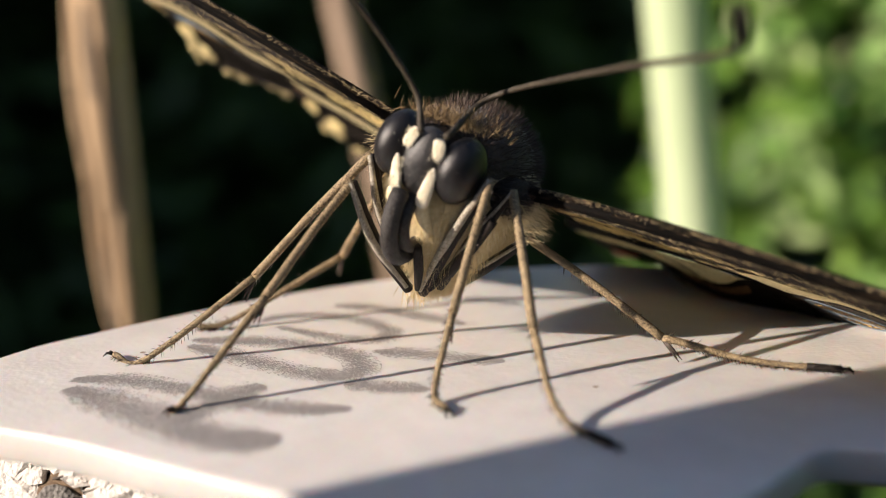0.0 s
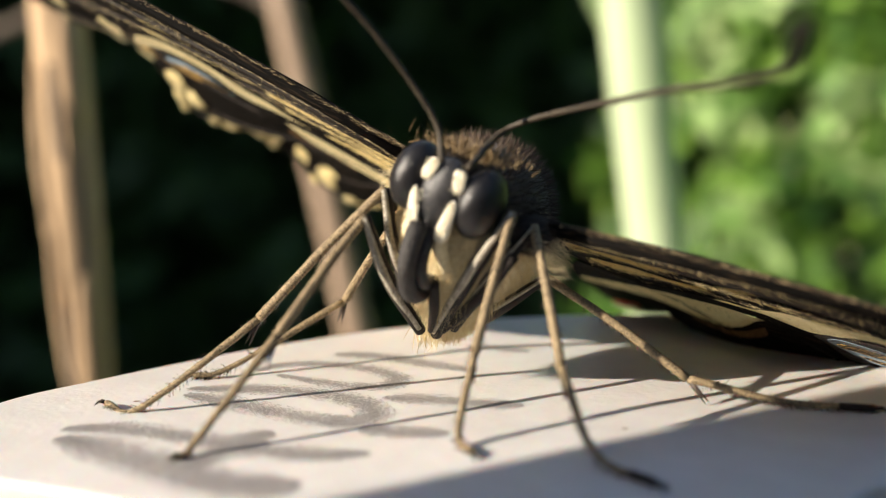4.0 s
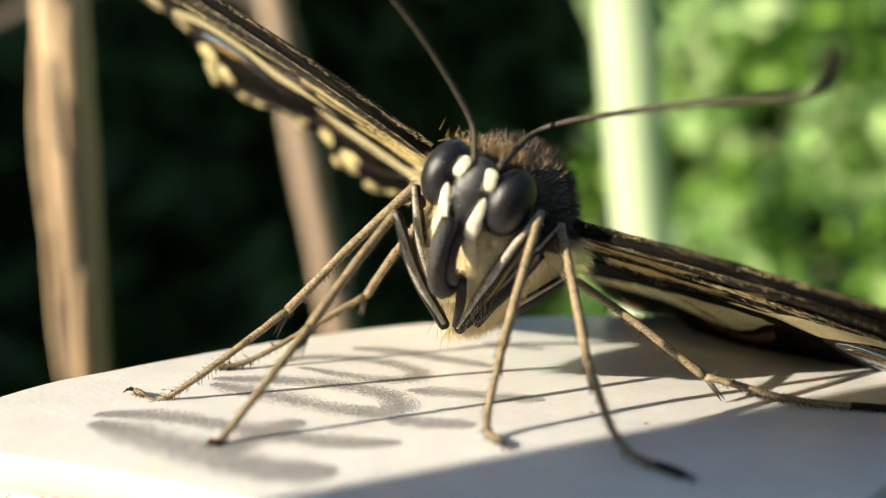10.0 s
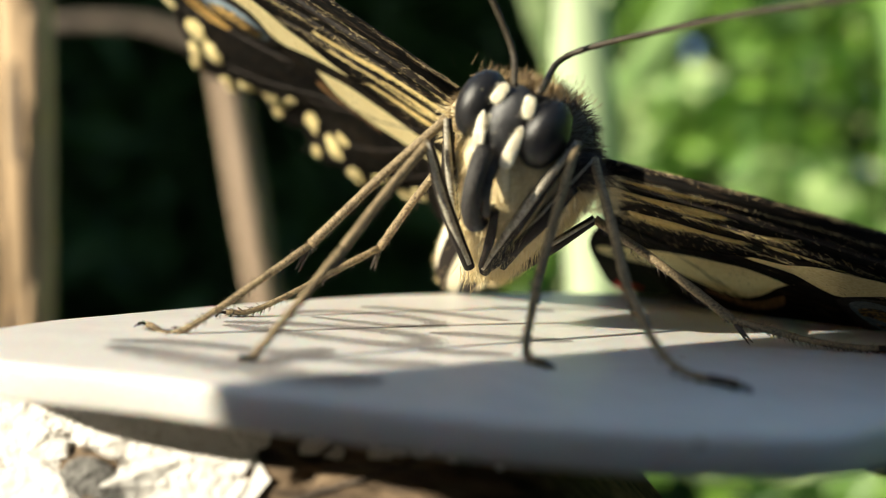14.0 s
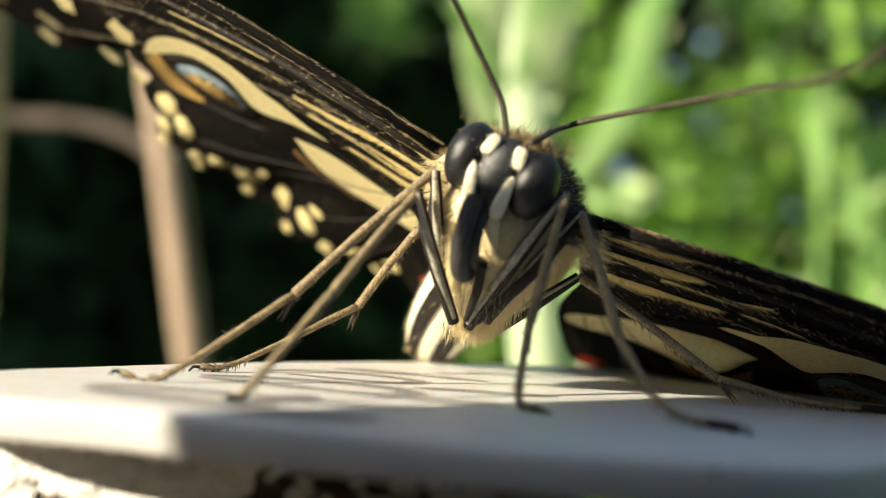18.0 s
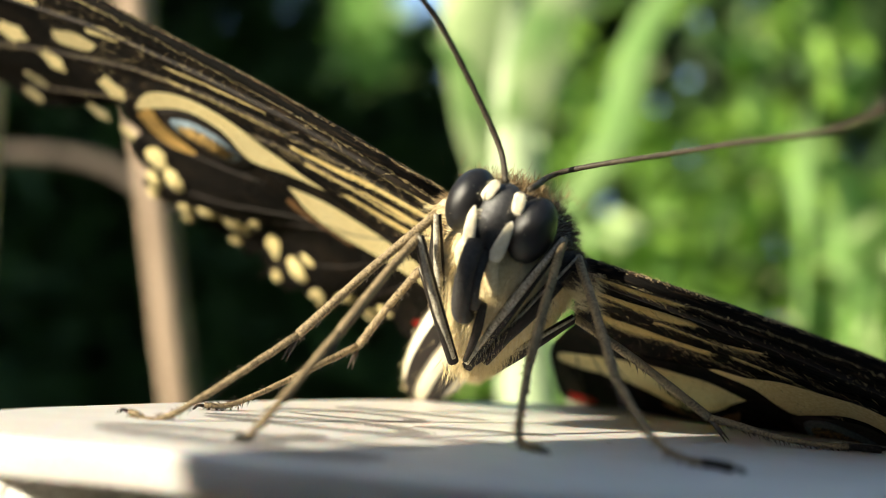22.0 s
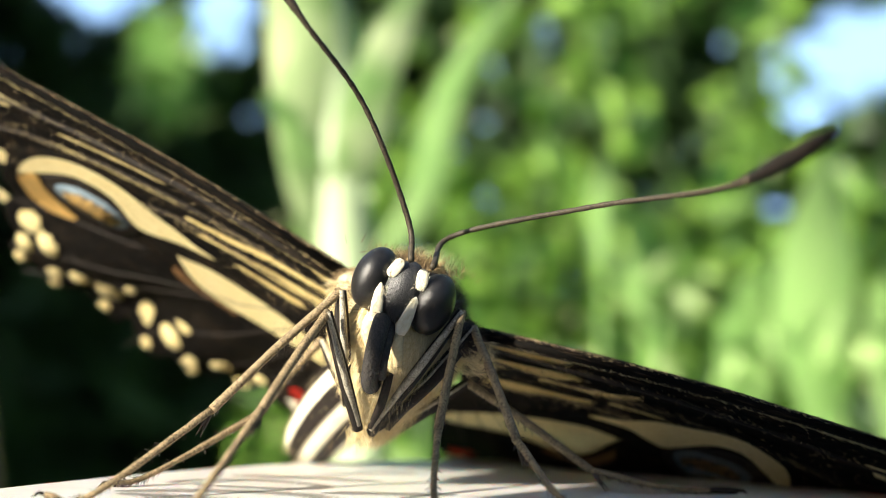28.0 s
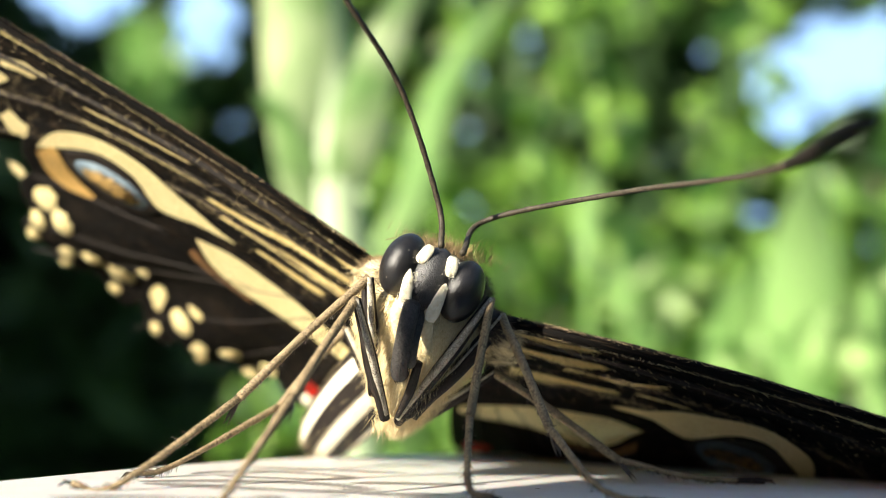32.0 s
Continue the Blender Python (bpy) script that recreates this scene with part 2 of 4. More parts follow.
def tube(geo, line, sides=8, flat=1.0, rough=0.0, rng=None):
    """A closed tube along rows of x, y, z, radius."""
    rows = [np.array(r, float) for r in line]
    verts, faces, side = [], [], None
    for i, r in enumerate(rows):
        ahead = rows[min(i + 1, len(rows) - 1)][:3] - rows[max(i - 1, 0)][:3]
        ahead = ahead / (np.linalg.norm(ahead) + 1e-12)
        if side is None:
            side = np.cross(ahead, (0, 0, 1) if abs(ahead[2]) < 0.9 else (1, 0, 0))
        side = side - ahead * (side @ ahead)
        side = side / np.linalg.norm(side)
        up = np.cross(ahead, side)
        for k in range(sides):
            a = 2 * math.pi * k / sides
            q = 1.0 + (rng.uniform(-rough, rough) if rng else 0.0)
            verts.append(r[:3] + r[3] * q * (math.cos(a) * side + flat * math.sin(a) * up))
    n = len(rows)
    for i in range(n - 1):
        for k in range(sides):
            j = (k + 1) % sides
            faces.append((i * sides + k, i * sides + j, (i + 1) * sides + j, (i + 1) * sides + k))
    faces.append(tuple(range(sides - 1, -1, -1)))
    faces.append(tuple((n - 1) * sides + k for k in range(sides)))
    return geo.add(verts, faces)


def ellipsoid(geo, centre, frame3, radii, rings=14, sides=20, shape=None):
    """An ellipsoid in the frame of three axes; shape(x, y, z) may change a point of the unit ball."""
    centre, axes = np.array(centre, float), [np.array(a, float) for a in frame3]
    verts, faces = [], []
    for i in range(rings + 1):
        for k in range(sides):
            b, a = math.pi * i / rings, 2 * math.pi * k / sides
            p = (math.sin(b) * math.cos(a), math.sin(b) * math.sin(a), math.cos(b))
            if shape:
                p = shape(*p)
            verts.append(centre + sum(axes[n] * (radii[n] * p[n]) for n in range(3)))
    for i in range(rings):
        for k in range(sides):
            j = (k + 1) % sides
            faces.append((i * sides + k, (i + 1) * sides + k, (i + 1) * sides + j, i * sides + j))
    return geo.add(verts, faces)


def hairs(geo, roots, length, width, rng, lean=(0, 0, 0), spread=0.35, sweep=0.3):
    """Fine tapered hairs from rows of (point, normal)."""
    lean = np.array(lean, float)
    for p, n in roots:
        p, n = np.array(p, float), np.array(n, float)
        way = n + lean + rng.normal(0, spread, 3)
        way /= np.linalg.norm(way) + 1e-9
        size = length * rng.uniform(0.5, 1.15)
        side = np.cross(way, rng.normal(0, 1, 3))
        side *= width * rng.uniform(0.6, 1.2) / (np.linalg.norm(side) + 1e-9)
        mid = p + way * size * 0.55
        tip = p + (way + lean * sweep) * size
        base = p - way * size * 0.1
        geo.add([base - side, base + side, mid + side * 0.7, mid - side * 0.7, tip], [(0, 1, 2, 3), (3, 2, 4)])
    return geo


def unit(v):
    v = np.array(v, float)
    return v / np.linalg.norm(v)

# ---- the place: plate, post, ground ----

OUTLINE = [(-2.12, -0.42), (-2.02, -0.02), (-1.86, 0.26), (-1.66, 0.58), (-1.34, 1.03), (-0.95, 1.46), (-0.52, 1.80), (-0.06, 2.06),
           (0.5, 2.24), (1.2, 2.26), (1.9, 2.0), (2.4, 1.5), (2.55, 0.9), (2.4, 0.35), (2.15, -0.02), (1.8, -0.15), (1.58, -0.20), (1.47, -0.42), (1.34, -0.66),
           (1.1, -0.93), (0.75, -1.05), (0.3, -1.09), (-0.15, -1.06), (-0.6, -0.99), (-1.1, -0.9), (-1.6, -0.86), (-1.95, -0.74)]


def plate(name, outline, top, bottom, bevel, mat, parent=None, label=""):
    """A plate with rounded rims round a closed outline."""
    pts = [p[:2] for p in curve([(*q, 0) for q in outline + outline[:1]], 4)[:-1]]
    mid = np.mean(pts, 0)
    geo, rings = Geo(), []
    for k in range(7):
        a = math.pi / 2 * k / 6
        rings.append((bevel * (1 - math.sin(a)), top - bevel * (1 - math.cos(a))))
    rings.append((0.0, bottom + bevel * 0.4))
    rings.append((bevel * 0.4, bottom))
    verts, n = [], len(pts)
    for inset, z in rings:
        for p in pts:
            out = (p - mid) / np.linalg.norm(p - mid)
            q = p - out * inset
            verts.append((q[0], q[1], z))
    faces = [tuple(range(n))]
    for r in range(len(rings) - 1):
        for i in range(n):
            j = (i + 1) % n
            faces.append((r * n + i, (r + 1) * n + i, (r + 1) * n + j, r * n + j))
    faces.append(tuple((len(rings) - 1) * n + i for i in range(n - 1, -1, -1)))
    return part(name, geo.add(verts, faces), mat, parent, label)


def stroke(points, width, parent):
    """A grainy pencil stroke on the plate: many small dabs of graphite, dense in the middle."""
    line = curve([(*p, 0) for p in points], 10)
    geo, n = Geo(), len(line) - 1
    length = sum(np.linalg.norm(b - a) for a, b in zip(line, line[1:]))
    for k in range(int(length * width * 36000)):
        s = dab.random() * n
        i = min(int(s), n - 1)
        p = line[i] + (line[i + 1] - line[i]) * (s - i)
        ahead = unit(line[i + 1] - line[i])
        side = np.array((-ahead[1], ahead[0], 0))
        ends = 0.35 + 0.65 * min(1.0, 6 * s / n, 6 * (1 - s / n))
        p = p + side * np.clip(dab.normal(0, 0.29), -0.65, 0.65) * width * ends + ahead * dab.normal(0, 0.006)
        z = dab.uniform(0.0006, 0.0024)
        a, r = dab.uniform(0, 6.28), dab.uniform(0.0025, 0.0060)
        geo.add([(p[0] + r * math.cos(a + q), p[1] + r * math.sin(a + q) * 0.8, z) for q in (0, 1.5, 3.0, 4.6)], [(0, 1, 2, 3)])
    return part("pencil_stroke", geo, PENCIL, parent, "", False)


dab = np.random.default_rng(3)
tag = tagged(new("plant_label"), "small white plastic plate with grey pencil marks", "plate")
plate("plate_body", OUTLINE, 0.0, -0.135, 0.028, PLASTIC, tag)
stroke([(-1.47, -0.44), (-1.12, -0.54), (-0.77, -0.68), (-0.50, -0.72), (-0.34, -0.67)], 0.20, tag)
stroke([(-1.52, -0.34), (-1.30, -0.28), (-1.00, -0.31), (-0.70, -0.37), (-0.43, -0.38), (-0.21, -0.32)], 0.13, tag)
stroke([(-0.80, -0.63), (-0.77, -0.46), (-0.74, -0.28), (-0.66, -0.19)], 0.14, tag)
stroke([(-1.30, 0.28), (-1.08, 0.33), (-0.86, 0.36), (-0.61, 0.33), (-0.43, 0.25), (-0.34, 0.10), (-0.42, -0.03)], 0.13, tag)
stroke([(-1.27, 0.20), (-1.04, 0.14), (-0.80, 0.07), (-0.51, -0.00), (-0.36, 0.03)], 0.13, tag)
stroke([(-1.13, 0.64), (-1.05, 0.75), (-0.83, 0.82), (-0.59, 0.77), (-0.42, 0.66), (-0.41, 0.54), (-0.56, 0.49), (-0.75, 0.52), (-1.00, 0.58)], 0.10, tag)
stroke([(-0.87, 1.00), (-0.66, 1.01), (-0.38, 0.94), (-0.11, 0.86)], 0.11, tag)
stroke([(-0.38, 0.36), (-0.18, 0.38), (0.05, 0.37), (0.23, 0.39)], 0.12, tag)
stroke([(-0.34, -0.05), (-0.17, -0.06), (0.02, -0.03)], 0.12, tag)
stroke([(-0.25, 1.30), (-0.09, 1.30), (0.08, 1.26)], 0.09, tag)


def post():
    """The weathered post end under the plate: grained brown face, a grey knot, holes, splinters and flakes of old paint."""
    r = np.random.default_rng(5)
    thing = tagged(new("wooden_post"), "weathered brown wooden post with flaking white paint", "post")

    def crown(x):
        """The height of the post's top edge."""
        right = max(0.0, x + 0.12)
        return -0.145 - 0.55 * right - 0.35 * right ** 2 - 1.2 * max(0.0, -3.3 - x)

    def front(x, z):
        """How far forward the face stands; it leans out a little towards the foot."""
        grain = noise.noise((x * 1.6, (z + 0.22 * x) * 13.0, 1.0)) + 0.6 * noise.noise((x * 4.0, (z + 0.3 * x) * 34.0, 6.0))
        y = -0.40 + 0.25 * max(z + 0.14, -1.4) + 0.028 * grain + 0.02 * noise.noise((x * 6, z * 6, 4.0))
        knot = math.hypot((x + 1.50) / 0.16, (z + 0.50) / 0.12)
        y -= 0.05 * math.exp(-knot ** 4) - 0.04 * math.exp(-(knot - 1.2) ** 2 * 25)
        for hx, hz, size in ((-1.52, -0.25, 0.055), (-1.16, -0.42, 0.035), (-1.00, -0.31, 0.03), (-0.66, -0.44, 0.05)):
            y += 0.05 * math.exp(-(math.hypot(x - hx, (z - hz) * 1.4) / size) ** 4)
        return y + 0.25 * max(0.0, x + 0.05) ** 2

    geo, nx, nz, ny = Geo(), 200, 120, 12
    for i in range(nx + 1):
        x = -3.4 + 4.4 * i / nx
        top = crown(x)
        for k in range(ny):
            y = 1.9 - 2.45 * k / ny
            geo.v.append((x, y, top - 0.8 * max(0.0, y - 1.0) - min(1.6, 2.5 * max(0.0, y + 0.45 - 3.0 * max(0.0, x + 2.05))) - 0.02 * abs(noise.noise((x * 5, y * 5, 2.0)))))
        for k in range(nz + 1):
            z = top - 0.01 - (2.0 + top) * (k / nz) ** 1.3
            geo.v.append((x, front(x, z), z))
    rows = ny + nz + 1
    geo.f = [(i * rows + k, i * rows + k + 1, (i + 1) * rows + k + 1, (i + 1) * rows + k) for i in range(nx) for k in range(rows - 1)]
    rim = [i * rows for i in range(nx, -1, -1)] + list(range(1, rows)) + [i * rows + rows - 1 for i in range(1, nx + 1)] + [nx * rows + k for k in range(rows - 2, 0, -1)]
    n = len(geo.v)
    geo.v += [(geo.v[i][0], geo.v[i][1], -61.0) for i in rim]
    geo.f += [(rim[k], n + k, n + (k + 1) % len(rim), rim[(k + 1) % len(rim)]) for k in range(len(rim))]
    part("post_body", geo, OLDWOOD, thing)
    made = 0
    while made < 240:
        x, z = r.uniform(-2.6, 0.3), -0.16 - abs(r.normal(0, 0.28))
        if x > -0.95 and (z < -0.34 or r.random() > 0.6) or z > crown(x) - 0.03 or math.hypot(x + 1.5, z + 0.5) < 0.2:
            continue
        size, turn = r.uniform(0.025, 0.10) * (1.8 if x < -0.98 else 0.5), r.uniform(0, 6.28)
        flake, m, verts = Geo(), 9, []
        for k in range(m):
            a, q = 2 * math.pi * k / m + r.uniform(-0.3, 0.3), size * r.uniform(0.45, 1.25)
            px, pz = x + math.cos(a) * q * 1.4, z + math.sin(a + 0.3 * math.sin(turn)) * q * 0.75
            verts.append((px, front(px, pz) - 0.006 - r.uniform(0, 0.016), pz))
        verts += [(vx, vy + 0.03, vz) for vx, vy, vz in verts]
        flake.add(verts, [tuple(range(m)), tuple(range(2 * m - 1, m - 1, -1))] + [(k, m + k, m + (k + 1) % m, (k + 1) % m) for k in range(m)])
        part("paint_flake", flake, PAINT, thing, "", False)
        made += 1
    part("knot", ellipsoid(Geo(), (-1.50, front(-1.5, -0.5) + 0.01, -0.50), ((1, 0, 0), (0, 1, 0), (0, 0, 1)), (0.12, 0.035, 0.09), 16, 24,
                           lambda x, y, z: (x * (1 + 0.15 * noise.noise((x * 3, z * 3, 1))), y * (1 + 0.5 * noise.noise((x * 5, z * 5, 8))), z)), KNOTGREY, thing, "grey weathered knot")
    for line in ([(-0.72, -0.52), (-0.52, -0.44), (-0.36, -0.38), (-0.25, -0.33)], [(-0.60, -0.40), (-0.42, -0.36), (-0.2, -0.37)], [(-1.55, -0.40), (-1.40, -0.36), (-1.28, -0.355)], [(-0.98, -0.29), (-0.9, -0.33), (-0.84, -0.36)], [(-0.2, -0.42), (0.0, -0.47), (0.15, -0.5)]):
        strand = [(q[0], front(q[0], q[1]) - 0.012, q[1], 0.007) for q in curve([(*p, 0) for p in line], 6)]
        part("splinter", tube(Geo(), strand, 5), LEGDARK, thing)
    return thing


post()

ground_geo = Geo()
grid = 24
for i in range(grid + 1):
    for k in range(grid + 1):
        x, y = ((2 * i / grid - 1), (2 * k / grid - 1))
        x, y = math.copysign(abs(x) ** 2.5, x) * 60000, math.copysign(abs(y) ** 2.5, y) * 60000
        ground_geo.v.append((x, y, -60 + 3 * noise.noise((x * 0.01, y * 0.01, 0))))
ground_geo.f = [(i * (grid + 1) + k, (i + 1) * (grid + 1) + k, (i + 1) * (grid + 1) + k + 1, i * (grid + 1) + k + 1) for i in range(grid) for k in range(grid)]
tagged(part("ground", ground_geo, SOIL), "dark soil under the plants", "ground", kind="structure")

# ---- the butterfly ----

HEAD = np.array([-0.02, 0.26, 0.955])
SIDE = unit((0.968, -0.128, -0.217))
REAR = unit((-0.22, 0.93, -0.35))
REAR = unit(REAR - SIDE * (REAR @ SIDE))
UP = np.cross(SIDE, REAR)
rng = np.random.default_rng(11)
fly = tagged(new("butterfly"), "black and cream swallowtail butterfly with spread wings, standing on the plate", "butterfly")


def spot(base, s, r, u):
    """A point from the head's centre: to the side, to the rear and up."""
    return base + SIDE * s + REAR * r + UP * u


LEVEL = unit((-SIDE[1], SIDE[0], 0))     # straight back, level
TALL = np.cross(SIDE, LEVEL)
HEADSIDE = unit((0.918, -0.03, -0.395))  # the head is tilted against the body
HEADRISE = np.cross(HEADSIDE, LEVEL)
HEADRISE = unit(HEADRISE)
HEADAXES = (HEADSIDE, LEVEL, HEADRISE)
SKULL = np.array([-0.05, 0.27, 0.925])


def at_face(s, r, u):
    return SKULL + HEADSIDE * s + LEVEL * r + HEADRISE * u


def at_head(s, r, u):
    return HEAD + SIDE * s + LEVEL * r + TALL * u


# head
part("head", ellipsoid(Geo(), at_face(0, 0.05, -0.01), HEADAXES, (0.19, 0.13, 0.15)), BLACK, fly, "black scaly head")
face = part("face", ellipsoid(Geo(), at_face(0.0, -0.055, 0.0), HEADAXES, (0.098, 0.072, 0.155)), FACE, fly, "satin black face")
roots = []
for k in range(900):
    d = unit(rng.normal(0, 1, 3))
    if d[1] < 0.1 and d[2] < 0.1:
        roots.append((at_face(0.098 * d[0], -0.055 + 0.072 * d[1], 0.155 * d[2]), HEADSIDE * d[0] + LEVEL * d[1] + HEADRISE * d[2]))
part("face_hair", hairs(Geo(), roots, 0.026, 0.0014, rng, -HEADRISE * 0.8), FACE, face)
for s in (-1, 1):
    part("eye", ellipsoid(Geo(), at_face(s * 0.148, -0.005, 0.012), HEADAXES, (0.098, 0.128, 0.150), 20, 30), EYE, fly, "large glossy black compound eye")


def lozenge(p, along, out, length, width, thick, taper=0.0):
    """A small padded patch of scales."""
    along, out = unit(along), unit(out)
    out = unit(out - along * (out @ along))
    return ellipsoid(Geo(), p, (np.cross(out, along), along, out), (width, length, thick), 10, 12,
                     lambda x, y, z: (math.copysign(abs(x) ** 0.7, x) * (1 - taper * y), math.copysign(abs(y) ** 0.7, y), z))


for s in (-1, 1):
    part("upper_face_patch", lozenge(at_face(s * 0.066, -0.108, 0.090), HEADRISE - 0.3 * s * HEADSIDE, (-LEVEL + 0.6 * HEADRISE), 0.050, 0.028, 0.011), PALE, fly, "cream patch")
    part("lower_face_patch", lozenge(at_face(s * 0.076, -0.110, -0.085), HEADRISE + (0.15 * s - 0.15) * HEADSIDE, -LEVEL + 0.3 * s * HEADSIDE, 0.096, 0.028, 0.013, 0.45), PALE, fly, "cream patch")
    part("palp", tube(Geo(), curve([(*at_face(s * 0.06, -0.07, -0.12), 0.024), (*at_face(s * 0.07, -0.065, -0.20), 0.034), (*at_head(s * 0.06 - 0.02, 0.0, -0.36), 0.022)], 6), 10), CREAM, fly)

fuzz = []
for s in (-1, 1):
    for base, span, n in ((at_face(s * 0.066, -0.118, 0.090), 0.045, 130), (at_face(s * 0.074, -0.122, -0.075), 0.075, 170)):
        fuzz += [(base + SIDE * np.clip(rng.normal(0, 0.014), -0.026, 0.026) + HEADRISE * rng.uniform(-span, span), -LEVEL + HEADRISE * 0.2) for k in range(n)]
part("patch_fuzz", hairs(Geo(), fuzz, 0.016, 0.0012, rng, -HEADRISE * 1.2), PALE, face)
roots = [(at_head(rng.uniform(-0.15, 0.12), rng.uniform(-0.02, 0.10), rng.uniform(-0.30, -0.15)), -LEVEL * 0.8 - HEADRISE * 0.6 + SIDE * rng.normal(0, 0.3)) for k in range(1500)]
part("cheek_fur", hairs(Geo(), roots, 0.060, 0.0015, rng, -TALL * 0.8), CREAMFUR, face)

# grains of pollen dust on the eyes and face
dust = Geo()
for k in range(40):
    d = unit(rng.normal(0, 1, 3) + (0, -1.2, 0.5))
    s = rng.choice((-1, 0, 1))
    p = at_face(s * 0.148 + 0.099 * d[0], -0.005 + 0.129 * d[1], 0.012 + 0.151 * d[2]) if s else at_face(0.099 * d[0], -0.055 + 0.076 * d[1], 0.157 * d[2])
    ellipsoid(dust, p, HEADAXES, (0.0011 * rng.uniform(0.6, 1.8),) * 3, 4, 5)
part("pollen_dust", dust, PALE, face)

# proboscis, coiled under the face
coil = []
for k in range(60):
    a = k / 59 * 2 * math.pi * 1.7
    r = 0.165 - 0.095 * k / 59
    coil.append((*at_head(-0.070 + 0.0010 * k, -0.03 - r * math.sin(a + 0.6), -0.325 + r * 1.1 * math.cos(a + 0.6)), 0.040 - 0.014 * k / 59 + 0.0012 * (k % 2)))
trunk = part("proboscis", tube(Geo(), coil, 12), PROBOSCIS, fly, "coiled black proboscis")
roots = []
for k in range(900):
    q = coil[rng.integers(0, 40)]
    d = unit(rng.normal(0, 1, 3))
    roots.append((np.array(q[:3]) + d * q[3] * 0.9, d))
part("proboscis_fuzz", hairs(Geo(), roots, 0.022, 0.0011, rng, -TALL * 0.9), BLACK, trunk)

# antennae, each given from its base
ANT_L = ((-0.023, 0.101, 1.058), [(-0.048, 0.049, 0.204), (-0.292, -0.144, 0.651), (-0.582, -0.397, 0.943), (-0.956, -0.399, 1.378)])
ANT_R = ((0.073, 0.125, 1.037), [(0.142, 0.290, 0.156), (0.717, -0.193, 0.241), (1.120, -0.764, 0.267), (1.151, -1.587, 0.354)])
antennae = []
for base, points in (ANT_L, ANT_R):
    base = np.array(base)
    line = curve([base, *[base + p for p in points]], 14)
    n = len(line) - 1
    rows, club = [], []
    for i, p in enumerate(line):
        k = i / n
        r = 0.0135 - 0.0025 * min(1, k * 2) + (0.0018 if i % 2 else 0.0)
        r += 0.023 * max(0.0, min(1.0, (k - 0.74) / 0.12)) * (1.0 if k < 0.97 else 0.6)
        (rows if k <= 0.80 else club).append((*p, r))
    antenna = part("antenna", tube(Geo(), rows + club[:1], 8), ANTENNA, fly, "slender dark ringed antenna")
    part("antenna_club", tube(Geo(), club, 8), BLACK, antenna, "thickened black tip")
    antennae.append((antenna, base))

# thorax and abdomen
THORAX = np.array([-0.05, 0.68, 0.72])
BODYAXES = (SIDE, LEVEL, TALL)


def breast(x, y, z):
    k = 1.0 - 0.55 * max(0.0, -z) ** 1.3
    return (x * k, y * (1.0 - 0.15 * max(0.0, -z)), z if z < 0 else z * 0.66)


def dome(x, y, z):
    return (x, y, z if z > 0 else z * 0.5)


thorax = part("thorax", ellipsoid(Geo(), THORAX, BODYAXES, (0.33, 0.46, 0.50), 22, 28, breast), CREAM, fly, "cream furry underside of the thorax")
back = part("thorax_back", ellipsoid(Geo(), THORAX + TALL * 0.10 + LEVEL * 0.02, BODYAXES, (0.30, 0.44, 0.29), 18, 24, dome), BROWNFUR, fly, "dark brown furry back")
roots = []
while len(roots) < 6000:
    d = unit(rng.normal(0, 1, 3))
    if d[2] > -0.1:
        q = dome(*d)
        roots.append((THORAX + TALL * 0.10 + LEVEL * 0.02 + SIDE * 0.30 * q[0] + LEVEL * 0.44 * q[1] + TALL * 0.29 * q[2], SIDE * d[0] + LEVEL * d[1] + TALL * d[2]))
part("back_fur", hairs(Geo(), roots, 0.070, 0.0015, rng, LEVEL * 0.3), BROWNFUR, back)
roots = []
while len(roots) < 14000:
    d = unit(rng.normal(0, 1, 3))
    if d[2] < 0.35 and d[1] < 0.8:
        q = breast(*d)
        p = THORAX + SIDE * 0.33 * q[0] + LEVEL * 0.46 * q[1] + TALL * 0.50 * q[2]
        roots.append((p, SIDE * d[0] + LEVEL * d[1] + TALL * d[2]))
part("breast_fur", hairs(Geo(), roots, 0.048, 0.0011, rng, -TALL * 1.3), CREAMFUR, thorax)
# a ragged tuft at the lowest point
roots = [((-0.215 + rng.normal(0, 0.035), 0.545 + rng.normal(0, 0.05), 0.27 + rng.normal(0, 0.02)), (rng.normal(0, 0.3), -0.3, -1.0)) for k in range(300)]
part("breast_tuft", hairs(Geo(), roots, 0.075, 0.0016, rng), CREAMFUR, thorax)
BANDS = [[(-0.34, 0.41, 0.88, 0.024), (-0.34, 0.41, 0.70, 0.03), (-0.305, 0.44, 0.50, 0.028), (-0.25, 0.47, 0.33, 0.014)],
         [(0.22, 0.295, 0.66, 0.022), (0.10, 0.335, 0.52, 0.028), (-0.02, 0.395, 0.40, 0.026), (-0.14, 0.455, 0.29, 0.014)],
         [(-0.10, 0.22, 0.55, 0.02), (-0.13, 0.305, 0.42, 0.022), (-0.18, 0.41, 0.30, 0.012)]]
for line in BANDS:
    band = part("dark_band", tube(Geo(), curve(line, 8), 8), BLACK, thorax)
